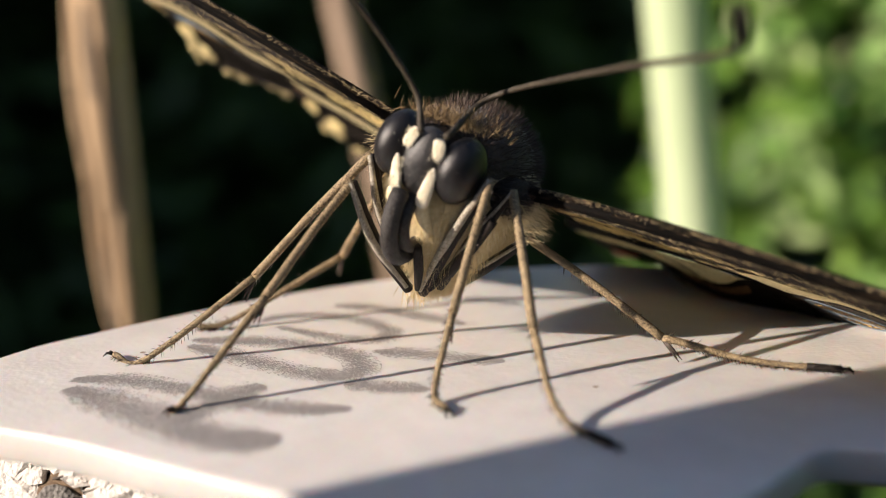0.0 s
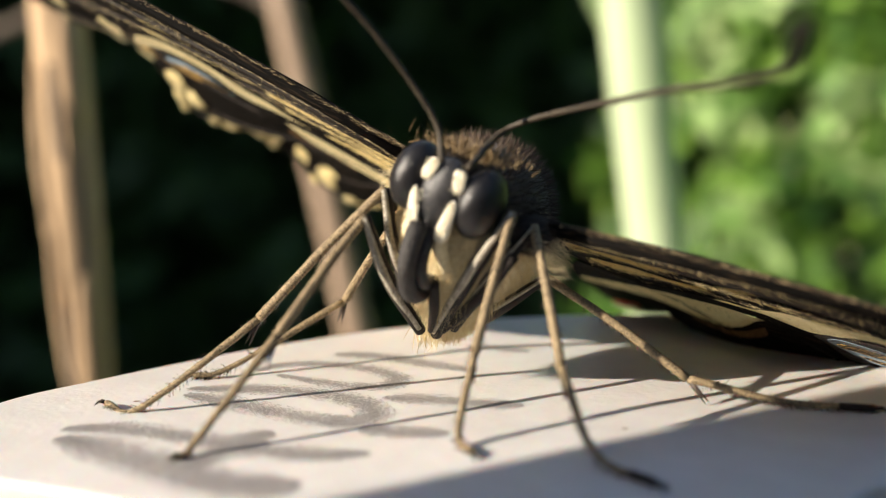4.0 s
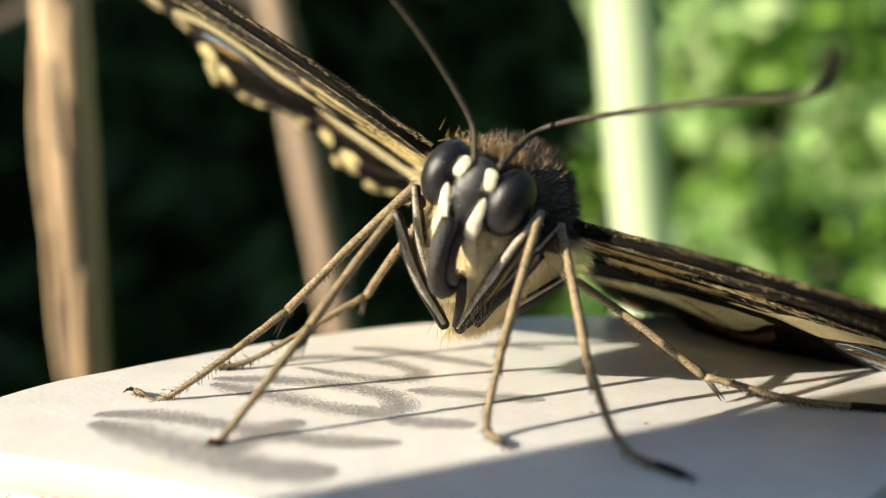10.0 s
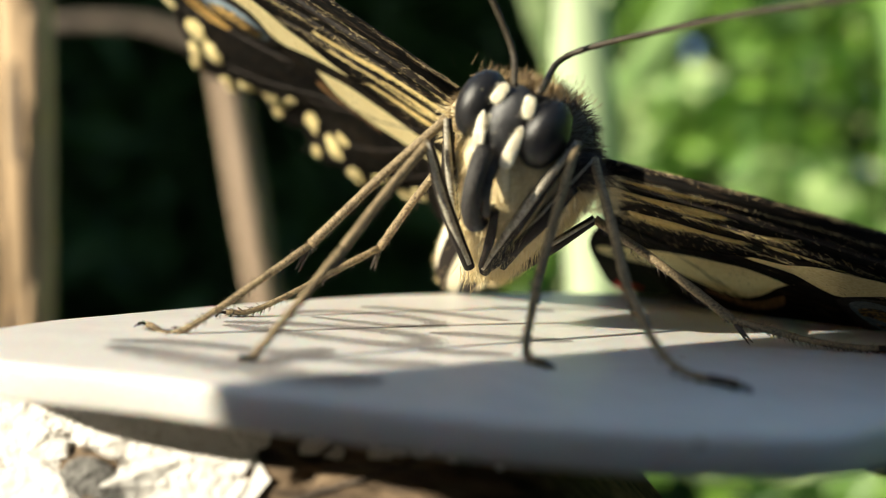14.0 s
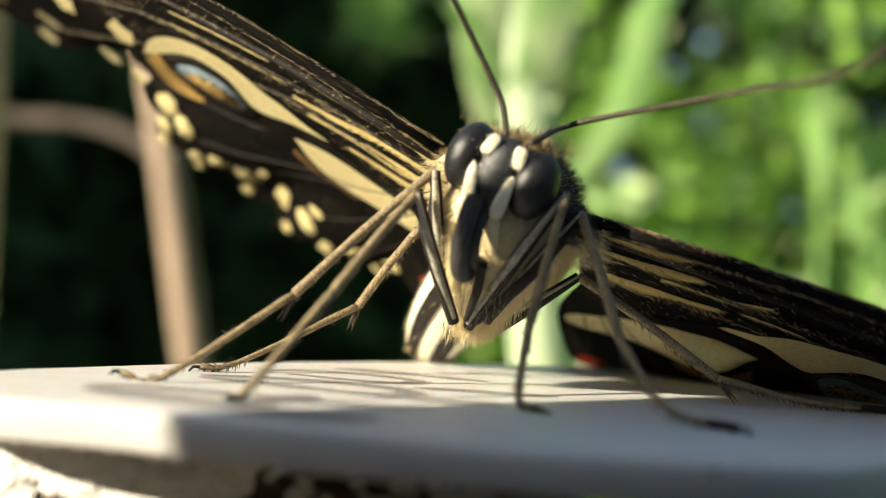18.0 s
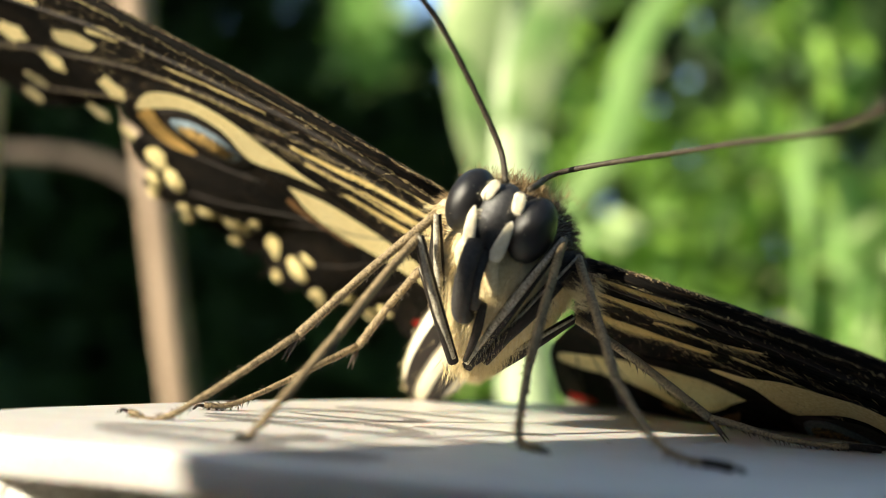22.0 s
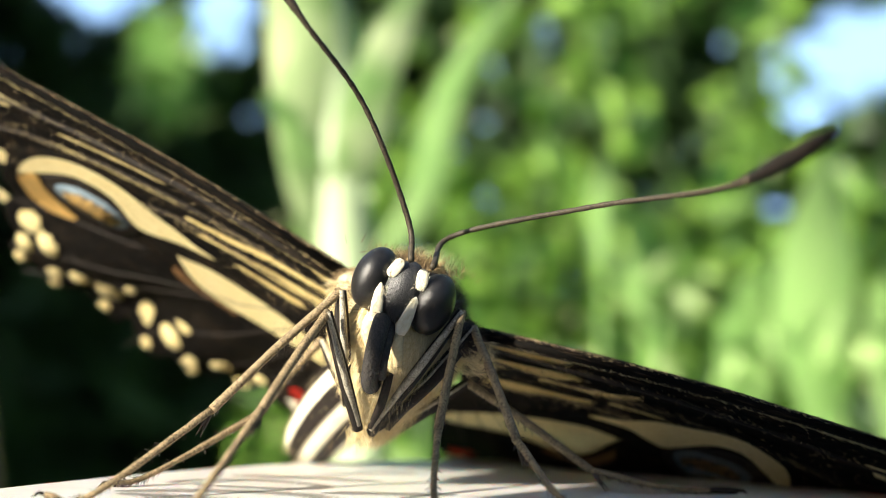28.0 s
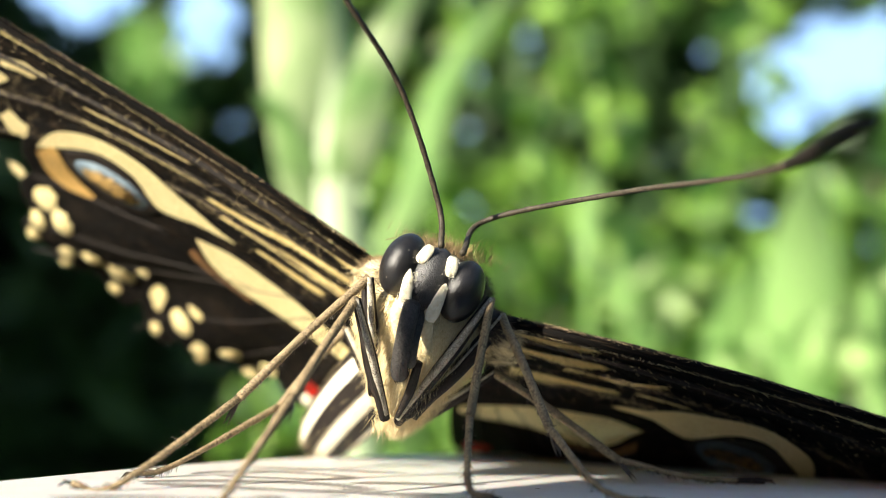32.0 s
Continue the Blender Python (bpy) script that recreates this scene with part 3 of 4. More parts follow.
# furry collar behind the head and round the wing bases
roots = [(at_head(rng.normal(0, 0.10), 0.10 + rng.normal(0, 0.03), 0.10 + abs(rng.normal(0, 0.03))), TALL + SIDE * rng.normal(0, 0.5) - LEVEL * 0.2) for k in range(900)]
part("collar", hairs(Geo(), roots, 0.06, 0.0016, rng), GOLDFUR, back, "golden-brown furry collar")
for base, way, fur in (((-0.32, 0.60, 0.92), (-0.8, 0.2, -0.1), CREAMFUR), ((0.31, 0.50, 0.64), (0.9, 0.1, -0.3), CREAMFUR)):
    roots = [(np.array(base) + np.clip(rng.normal(0, 1, 3), -1.5, 1.5) * (0.05, 0.10, 0.05), np.array(way) + (0, -0.3, -0.2)) for k in range(900)]
    part("wing_base_fur", hairs(Geo(), roots, 0.065, 0.0009, rng, spread=0.3), fur, thorax)
for base, radii, mat, fur, name in (((0.25, 0.48, 0.735), (0.10, 0.14, 0.08), BLACK, BROWNFUR, "dark furry shoulder"), ((-0.27, 0.60, 0.97), (0.10, 0.14, 0.08), CREAM, GOLDFUR, "golden furry shoulder")):
    shoulder = part("shoulder", ellipsoid(Geo(), base, BODYAXES, radii), mat, fly, name)
    roots = []
    for k in range(1600):
        d = unit(rng.normal(0, 1, 3))
        roots.append((np.array(base) + sum(BODYAXES[n] * radii[n] * d[n] for n in range(3)), sum(BODYAXES[n] * d[n] for n in range(3))))
    part("shoulder_fur", hairs(Geo(), roots, 0.034, 0.0010, rng, np.sign(base[0]) * SIDE * 1.2, 0.2), fur, shoulder)
ABDOMEN = [(-0.16, 0.98, 0.58, 0.19), (-0.30, 1.30, 0.42, 0.20), (-0.44, 1.66, 0.235, 0.185), (-0.53, 2.0, 0.10, 0.15), (-0.57, 2.22, 0.0, 0.06)]
abdomen = part("abdomen", tube(Geo(), curve(ABDOMEN, 8), 20), PALE, fly, "cream abdomen with black stripes")
for turn in (0.2, 1.25, 2.2, 3.2, 4.3, 5.3):
    geo, rows = Geo(), curve(ABDOMEN, 8)
    verts = []
    for i, r in enumerate(rows):
        ahead = unit(rows[min(i + 1, len(rows) - 1)][:3] - rows[max(i - 1, 0)][:3])
        a = unit(SIDE - ahead * (SIDE @ ahead))
        b = np.cross(ahead, a)
        for w in (-0.24, 0.0, 0.24):
            q = turn + w
            verts.append(r[:3] + (r[3] + 0.006) * (math.cos(q) * a + math.sin(q) * b))
    faces = [(3 * i + k, 3 * i + k + 1, 3 * i + k + 4, 3 * i + k + 3) for i in range(len(rows) - 1) for k in range(2)]
    part("stripe", geo.add(verts, faces), BLACK, abdomen)
roots = []
for k in range(1500):
    rows = curve(ABDOMEN, 8)
    i = rng.integers(0, len(rows) - 1)
    d = unit(rng.normal(0, 1, 3))
    roots.append((rows[i][:3] + rows[i][3] * d, d))
part("abdomen_fur", hairs(Geo(), roots, 0.04, 0.0018, rng, (-0.2, 0.6, -0.3)), CREAMFUR, abdomen)

# legs: femur, tibia, tarsus, given by their joints
LEGS = [
    ((-0.29, 0.56, 0.40), (-0.333, 0.302, 0.932), (-0.882, 0.180, 0.375), [(-1.33, -0.07, 0.022), (-1.51, -0.06, 0.024)], 0),
    ((-0.235, 0.471, 0.29), (-0.39, 0.208, 0.825), (-0.63, -0.18, 0.40), [(-0.855, -0.50, 0.03), (-0.875, -0.545, 0.018)], 0),
    ((-0.25, 0.80, 0.36), (-0.43, 0.64, 0.71), (-0.745, 0.84, 0.322), [(-1.2, 0.50, 0.05), (-1.36, 0.42, 0.02)], 0),
    ((-0.175, 0.50, 0.27), (0.226, 0.25, 0.85), (0.115, 0.04, 0.32), [(0.095, -0.15, 0.05), (0.18, -0.255, 0.018)], 0),
    ((-0.10, 0.52, 0.30), (0.29, 0.36, 0.78), (0.462, 0.030, 0.28), [(0.63, -0.25, 0.055), (0.86, -0.40, 0.018)], 1),
    ((-0.09, 0.82, 0.24), (0.294, 0.61, 0.518), (0.908, 0.575, 0.11), [(1.3, 0.60, 0.03), (1.66, 0.62, 0.018)], 1),
]


def leg(hip, knee, joint, foot, dark):
    hip, knee, joint = (np.array(p, float) for p in (hip, knee, joint))
    hip = hip + np.array((0, -0.03, 0))
    mid = (hip + knee) / 2 + np.array((0, -0.075, 0))
    limb = part("leg", tube(Geo(), curve([(*hip, 0.026), (*mid, 0.031), (*knee, 0.022)], 8), 8), BLACK, fly, "slender leg, black thigh and tan shin")
    stripe = Geo()
    tube(stripe, curve([(*(hip + (0.0, -0.028, 0.02)), 0.016 - 0.008 * dark), (*(mid + (0.0, -0.03, 0.012)), 0.019 - 0.010 * dark), (*(knee + (0, -0.02, 0)), 0.012 - 0.006 * dark)], 8), 6)
    part("thigh_stripe", stripe, THIGH, limb, "pale stripe along the thigh")
    sag = (knee + joint) / 2 + np.array((0, 0, 0.012))
    part("tibia", tube(Geo(), curve([(*knee, 0.021), (*sag, 0.0195), (*joint, 0.021)], 8), 8, rough=0.06, rng=rng), LEGTAN, limb)
    rows = [(*joint, 0.0185), *[(*p, 0.0135) for p in foot]]
    toes = curve(rows, 10)
    part("tarsus", tube(Geo(), toes, 7, rough=0.10, rng=rng), LEGTAN, limb)
    if dark:
        part("foot", tube(Geo(), [(*q[:3], q[3] + 0.003) for q in toes[-5:]], 7, rough=0.05, rng=rng), BLACK, limb, "black foot")
    tip, ahead = np.array(foot[1]), unit(np.array(foot[1]) - np.array(foot[0]))
    for s in (-1, 1):
        out = np.cross(ahead, (0, 0, 1)) * s
        part("claw", tube(Geo(), [(*tip, 0.008), (*(tip + ahead * 0.03 + out * 0.012 + (0, 0, 0.006)), 0.006), (*(tip + ahead * 0.05 + out * 0.018 - (0, 0, 0.012)), 0.002)], 5), BLACK, limb)
    fringe = Geo()
    for a, b, n, long in ((knee, joint, 170, 0.032), (joint, np.array(foot[0]), 190, 0.036), (np.array(foot[0]), np.array(foot[1]), 60, 0.026)):
        ahead = unit(b - a)
        for k in range(n):
            p = a + (b - a) * rng.random()
            if a is not knee:
                q = rng.uniform(0, len(toes) - 1.01)
                i = int(q)
                p = toes[i][:3] + (toes[i + 1][:3] - toes[i][:3]) * (q - i)
            way = rng.normal(0, 1, 3) + (0, -0.2, -0.7)
            way = way - ahead * (way @ ahead)
            hairs(fringe, [(p + unit(way) * 0.012, unit(way) + ahead * 0.7)], long, 0.0022, rng, spread=0.12)
    part("bristle_fringe", fringe, LEGDARK, limb)
    for k, turn in ((1, 0.0), (2, 0.25)):
        tip = joint + unit(unit(joint - knee) + (turn, -0.1, -0.55)) * 0.13
        part("spur", tube(Geo(), [(*joint, 0.011), (*((joint + tip) / 2), 0.008), (*tip, 0.0015)], 6), LEGDARK, limb)


for row in LEGS:
    leg(*row)

# wings: u runs out along the front edge, v to the rear


LROOT = np.array((-0.311, 0.608, 1.045))


def pleat(u, v):
    """The folds between the veins, shallow at the front and deeper towards the scalloped hind rim."""
    out = math.hypot(u, v)
    fine = 0.009 * math.sin(6.283 * v / (0.10 + 0.06 * max(0.0, u))) * max(0.0, 1.0 - 1.6 * max(0.0, v - 0.1))
    far = min(1.0, max(0.0, out - 1.2) / 0.8) * min(1.0, max(0.0, v - 0.7) / 0.5)
    return fine * min(1.0, max(0.0, u) * 4) + 0.05 * far * math.sin(17.0 * math.atan2(v, u + 0.25))


def left_wing(u, v, proud=0.0):
    p = LROOT + u * np.array((-0.876, 0.106, 0.470)) + v * np.array((-0.109, 0.906, -0.408))
    bend = 0.03 * math.exp(-max(v, -0.1) * 4.0) * min(1.0, u + 0.1) + pleat(u, v)
    return p + np.array((-0.469, -0.409, -0.783)) * (proud - bend)


def right_wing(u, v, proud=0.0):
    v = v * 1.46
    p = np.array((0.33, 0.43, 0.775)) + u * np.array((0.966, -0.118, -0.231)) + v * np.array((0.034, 0.940, -0.339))
    bend = 0.03 * math.exp(-max(v, -0.1) * 4.0) * min(1.0, u + 0.1) + pleat(u, v / 1.46)
    p = p + np.array((-0.257, -0.320, -0.912)) * (proud - bend)
    if p[1] < 1.95 and p[0] < 2.5 - 0.6 * max(0.0, p[1] - 1.0):
        p[2] = max(p[2], 0.025 - proud * 0.5)
    return p


FORE = [(-0.05, 0.03), (0.5, -0.01), (1.5, 0.0), (2.8, 0.0), (4.0, -0.02), (4.75, 0.2), (5.0, 0.55), (4.8, 0.95), (4.4, 1.3), (4.0, 1.55), (3.6, 1.72), (3.3, 1.80),
        (3.0, 1.62), (2.5, 1.20), (1.9, 0.66), (1.4, 0.54), (0.9, 0.63), (0.4, 0.76), (0.0, 0.70)]
HIND = [(-0.02, 0.55), (0.3, 0.68), (0.55, 0.64), (0.78, 0.56), (0.98, 0.50), (1.15, 0.44), (1.38, 0.38), (1.6, 0.38), (1.84, 0.47), (2.04, 0.63), (2.2, 0.90), (2.27, 1.16), (2.22, 1.28), (2.31, 1.42), (2.28, 1.56), (2.18, 1.62), (2.26, 1.76), (2.20, 1.90),
        (2.06, 1.90), (2.02, 2.06), (1.88, 2.10), (1.78, 1.98), (1.66, 2.12), (1.50, 2.16), (1.40, 2.00), (1.28, 2.16), (1.12, 2.16), (1.02, 1.99), (0.92, 2.12), (0.77, 2.12), (0.70, 1.96), (0.58, 2.06), (0.42, 1.98), (0.36, 1.82), (0.22, 1.86), (0.05, 1.80), (-0.09, 1.66), (-0.14, 1.3), (-0.16, 1.0), (-0.12, 0.8)]


def inside(u, v, line):
    odd = False
    for (a, b), (c, d) in zip(line, line[1:] + line[:1]):
        if (b > v) != (d > v) and u < (c - a) * (v - b) / (d - b) + a:
            odd = not odd
    return odd


def sheet(place, outline, proud, thick, step, flip, holes=()):
    """A thin shell over a closed outline in u and v, following the wing's surface, with its rim."""
    line = [tuple(p[:2]) for p in curve([(*q, 0) for q in outline + outline[:1]], 3)[:-1]]
    bm = bmesh.new()
    ring = [bm.verts.new((u, v, 0)) for u, v in line]
    bm.faces.new(ring)
    lo, hi = np.min(line, 0), np.max(line, 0)
    step = step if isinstance(step, tuple) else (step, step)
    for axis in (0, 1):
        for c in np.arange(lo[axis] + step[axis] * 0.5, hi[axis], step[axis]):
            co, no = Vector((0, 0, 0)), Vector((0, 0, 0))
            co[axis], no[axis] = c, 1.0
            bmesh.ops.bisect_plane(bm, geom=bm.verts[:] + bm.edges[:] + bm.faces[:], plane_co=co, plane_no=no)
    bm.verts.ensure_lookup_table()
    bm.verts.index_update()
    flat = [(v.co.x, v.co.y) for v in bm.verts]
    faces = [tuple(v.index for v in f.verts) for f in bm.faces]
    rim = [tuple(v.index for v in e.verts) for e in bm.edges if len(e.link_faces) == 1]
    bm.free()
    for hole in holes:
        within = [inside(u, v, hole) for u, v in flat]
        faces = [f for f in faces if not all(within[i] for i in f)]
    n, geo = len(flat), Geo()
    if not thick:
        return geo.add([tuple(place(u, v, proud)) for u, v in flat], [f if flip else f[::-1] for f in faces])
    geo.v = [tuple(place(u, v, proud)) for u, v in flat] + [tuple(place(u, v, proud - thick)) for u, v in flat]
    geo.f = [f if flip else f[::-1] for f in faces] + [tuple(i + n for i in (f[::-1] if flip else f)) for f in faces]
    geo.f += [(a, b, b + n, a + n) for a, b in rim]
    return geo


def oval(u, v, a, b, turn=0.0, n=10, wild=0.16):
    c, s = math.cos(radians(turn)), math.sin(radians(turn))
    return [(u + q * (a * math.cos(t) * c - b * math.sin(t) * s), v + q * (a * math.cos(t) * s + b * math.sin(t) * c)) for t, q in ((2 * math.pi * k / n, 1 + wild * math.sin(3.1 * k + 40 * u)) for k in range(n))]


def strip(line, w0, w1):
    """A long thin outline along a line, w0 wide at its start and w1 at its end."""
    pts = curve([(*p, 0) for p in line], 3)
    left, right = [], []
    for i, p in enumerate(pts):
        ahead = unit(pts[min(i + 1, len(pts) - 1)] - pts[max(i - 1, 0)])
        w = (w0 + (w1 - w0) * i / (len(pts) - 1)) / 2
        left.append((p[0] - ahead[1] * w, p[1] + ahead[0] * w))
        right.append((p[0] + ahead[1] * w, p[1] - ahead[0] * w))
    return left + right[::-1]


BAND = [(2.10, 0.87), (1.99, 0.66), (1.84, 0.52), (1.60, 0.42), (1.35, 0.42), (1.12, 0.48), (0.94, 0.54), (0.74, 0.58), (0.99, 0.63), (1.14, 0.69), (1.27, 0.71), (1.42, 0.57), (1.64, 0.55), (1.88, 0.70)]
LOWBAND = [(1.00, 0.77), (0.78, 0.71), (0.55, 0.72), (0.32, 0.76), (0.08, 0.84), (-0.10, 0.94), (-0.08, 1.05), (0.16, 1.02), (0.46, 1.0), (0.70, 1.0), (0.88, 0.93)]
HIND_MARKS = [
    ("band", BAND, WINGCREAM, "cream band along the hindwing"),
    ("lower_band", LOWBAND, WINGCREAM, "cream inner patch of the hindwing"),
    ("orange_patch", [(2.11, 0.93), (1.96, 0.76), (1.90, 0.92), (1.80, 1.03), (1.72, 1.08), (1.90, 1.18), (2.08, 1.16)], ORANGE, "orange patch beside the eyespot"),
    ("eyespot", [(1.90, 0.73), (1.68, 0.58), (1.46, 0.59), (1.25, 0.75), (1.42, 0.92), (1.64, 0.98), (1.84, 0.93)], BLACK, "black eyespot"),
    ("cell_mark", [(1.0, 0.88), (0.86, 0.98), (0.6, 1.03), (0.62, 1.06), (0.88, 1.03), (1.02, 0.95)], RUST, "rusty streak"),
    ("red_patch", oval(0.07, 1.56, 0.10, 0.07), RED, "red spot at the wing's inner corner"),
    ("pale_patch", oval(0.05, 1.70, 0.11, 0.06), PALE, "pale spot"),
]
SPOTS = [(2.16, 1.80, 0.05, 0.05), (2.09, 1.40, 0.10, 0.07), (1.93, 1.47, 0.08, 0.08), (2.12, 1.62, 0.06, 0.07), (1.90, 1.78, 0.06, 0.05), (1.71, 1.68, 0.07, 0.06), (1.54, 1.76, 0.09, 0.09), (1.60, 2.04, 0.05, 0.04),
         (1.25, 1.77, 0.12, 0.05), (1.03, 1.78, 0.085, 0.085), (1.22, 2.06, 0.045, 0.04), (0.86, 1.92, 0.09, 0.05), (0.66, 1.80, 0.07, 0.06), (0.85, 2.06, 0.04, 0.035), (0.52, 1.98, 0.07, 0.05), (1.95, 2.0, 0.045, 0.04), (0.40, 1.76, 0.06, 0.05), (1.36, 1.55, 0.07, 0.03), (0.95, 1.58, 0.06, 0.03)]
FORE_SPOTS = [(2.45, 0.50, 0.20, 0.07, 25), (2.17, 0.26, 0.17, 0.05, 20), (3.02, 0.79, 0.14, 0.07, 25), (2.71, 0.84, 0.09, 0.08, 0), (3.01, 1.25, 0.09, 0.09, 0), (3.23, 1.62, 0.08, 0.08, 0),
              (2.25, 0.80, 0.10, 0.09, 0), (2.57, 1.32, 0.08, 0.08, 0), (2.34, 1.37, 0.07, 0.05, 0), (3.35, 0.8, 0.16, 0.08, 20), (3.5, 1.3, 0.1, 0.08, 0), (3.6, 0.55, 0.2, 0.08, 20), (2.85, 0.36, 0.2, 0.06, 15)]
EDGE_STREAKS = [([(0.05, 0.06), (0.8, 0.04), (1.6, 0.06), (2.6, 0.11)], 0.016, 0.008), ([(0.3, 0.105), (0.9, 0.10), (1.6, 0.14)], 0.012, 0.006)]
LEFT_STREAKS = [([(0.0, 0.15), (0.3, 0.13), (0.55, 0.13), (0.78, 0.11)], 0.055, 0.010), ([(0.02, 0.27), (0.35, 0.28), (0.65, 0.33), (0.95, 0.36)], 0.062, 0.010), ([(0.08, 0.42), (0.35, 0.42), (0.6, 0.42), (0.85, 0.43)], 0.060, 0.010),
                ([(0.2, 0.54), (0.4, 0.54), (0.6, 0.52)], 0.035, 0.01), ([(1.0, 0.26), (1.35, 0.30), (1.75, 0.36)], 0.014, 0.008), ([(1.1, 0.17), (1.4, 0.21), (1.75, 0.27)], 0.012, 0.006)] + EDGE_STREAKS
RIGHT_STREAKS = [([(0.02, 0.25), (0.22, 0.215), (0.40, 0.195), (0.52, 0.18)], 0.075, 0.010), ([(0.10, 0.42), (0.31, 0.405), (0.48, 0.37), (0.64, 0.35)], 0.06, 0.010), ([(0.36, 0.29), (0.61, 0.25), (0.85, 0.21)], 0.014, 0.008),
                 ([(0.75, 0.33), (1.1, 0.32), (1.5, 0.36)], 0.012, 0.008), ([(0.04, 0.10), (0.22, 0.085), (0.45, 0.07)], 0.03, 0.01)] + EDGE_STREAKS[:1]
VEINS = [[(0.0, 0.04), (1.2, 0.0), (2.2, 0.05), (3.2, 0.06), (4.6, 0.3)], [(0.0, 0.12), (1.0, 0.11), (2.2, 0.25), (4.0, 0.75)], [(0.05, 0.25), (1.0, 0.25), (2.0, 0.45), (3.6, 1.2)], [(0.1, 0.46), (1.0, 0.41), (2.0, 0.72), (3.2, 1.5)]]
HIND_VEINS = [[(0.3, 0.7), (0.9, 1.15), (1.6, 1.7), (2.2, 2.05)], [(0.2, 0.8), (0.6, 1.3), (1.1, 1.8), (1.4, 2.3)], [(0.1, 0.85), (0.35, 1.4), (0.6, 1.8), (0.75, 2.15)], [(0.0, 0.9), (0.05, 1.3), (0.15, 1.75)], [(0.6, 0.9), (1.2, 1.2), (1.8, 1.5), (2.25, 1.75)], [(1.2, 0.9), (1.7, 1.1), (2.2, 1.3)]]



def right_hind(u, v, proud=0.0):
    sag = 0.4 * max(0.0, v - 0.85) * min(1.0, max(0.0, u - 0.35) / 0.5)
    return right_wing(u * (0.9 if u > 0 else 1.0), v - 0.13 * min(1.0, max(0.0, u)) - 0.25 * max(0.0, v - 1.0), proud + sag)


def padded(place, u0, v0, a, b):
    """The wing's surface with a soft bulge where a pale dot sits."""
    return lambda u, v, proud=0.0: place(u, v, proud + 0.038 * max(0.0, 1.0 - ((u - u0) / a) ** 2 - ((v - v0) / b) ** 2))


def scale_hairs(geo, place, u, v, lift, length, width):
    """One lying hair scale, its tip outwards."""
    p, q = place(u, v, lift), place(u + 0.05, v + rng.normal(0, 0.008), lift + rng.uniform(0.004, 0.03))
    way = unit(q - p)
    side = unit(np.cross(way, rng.normal(0, 1, 3))) * width
    geo.add([p - side, p + side, p + way * length * rng.uniform(0.6, 1.3)], [(0, 1, 2)])


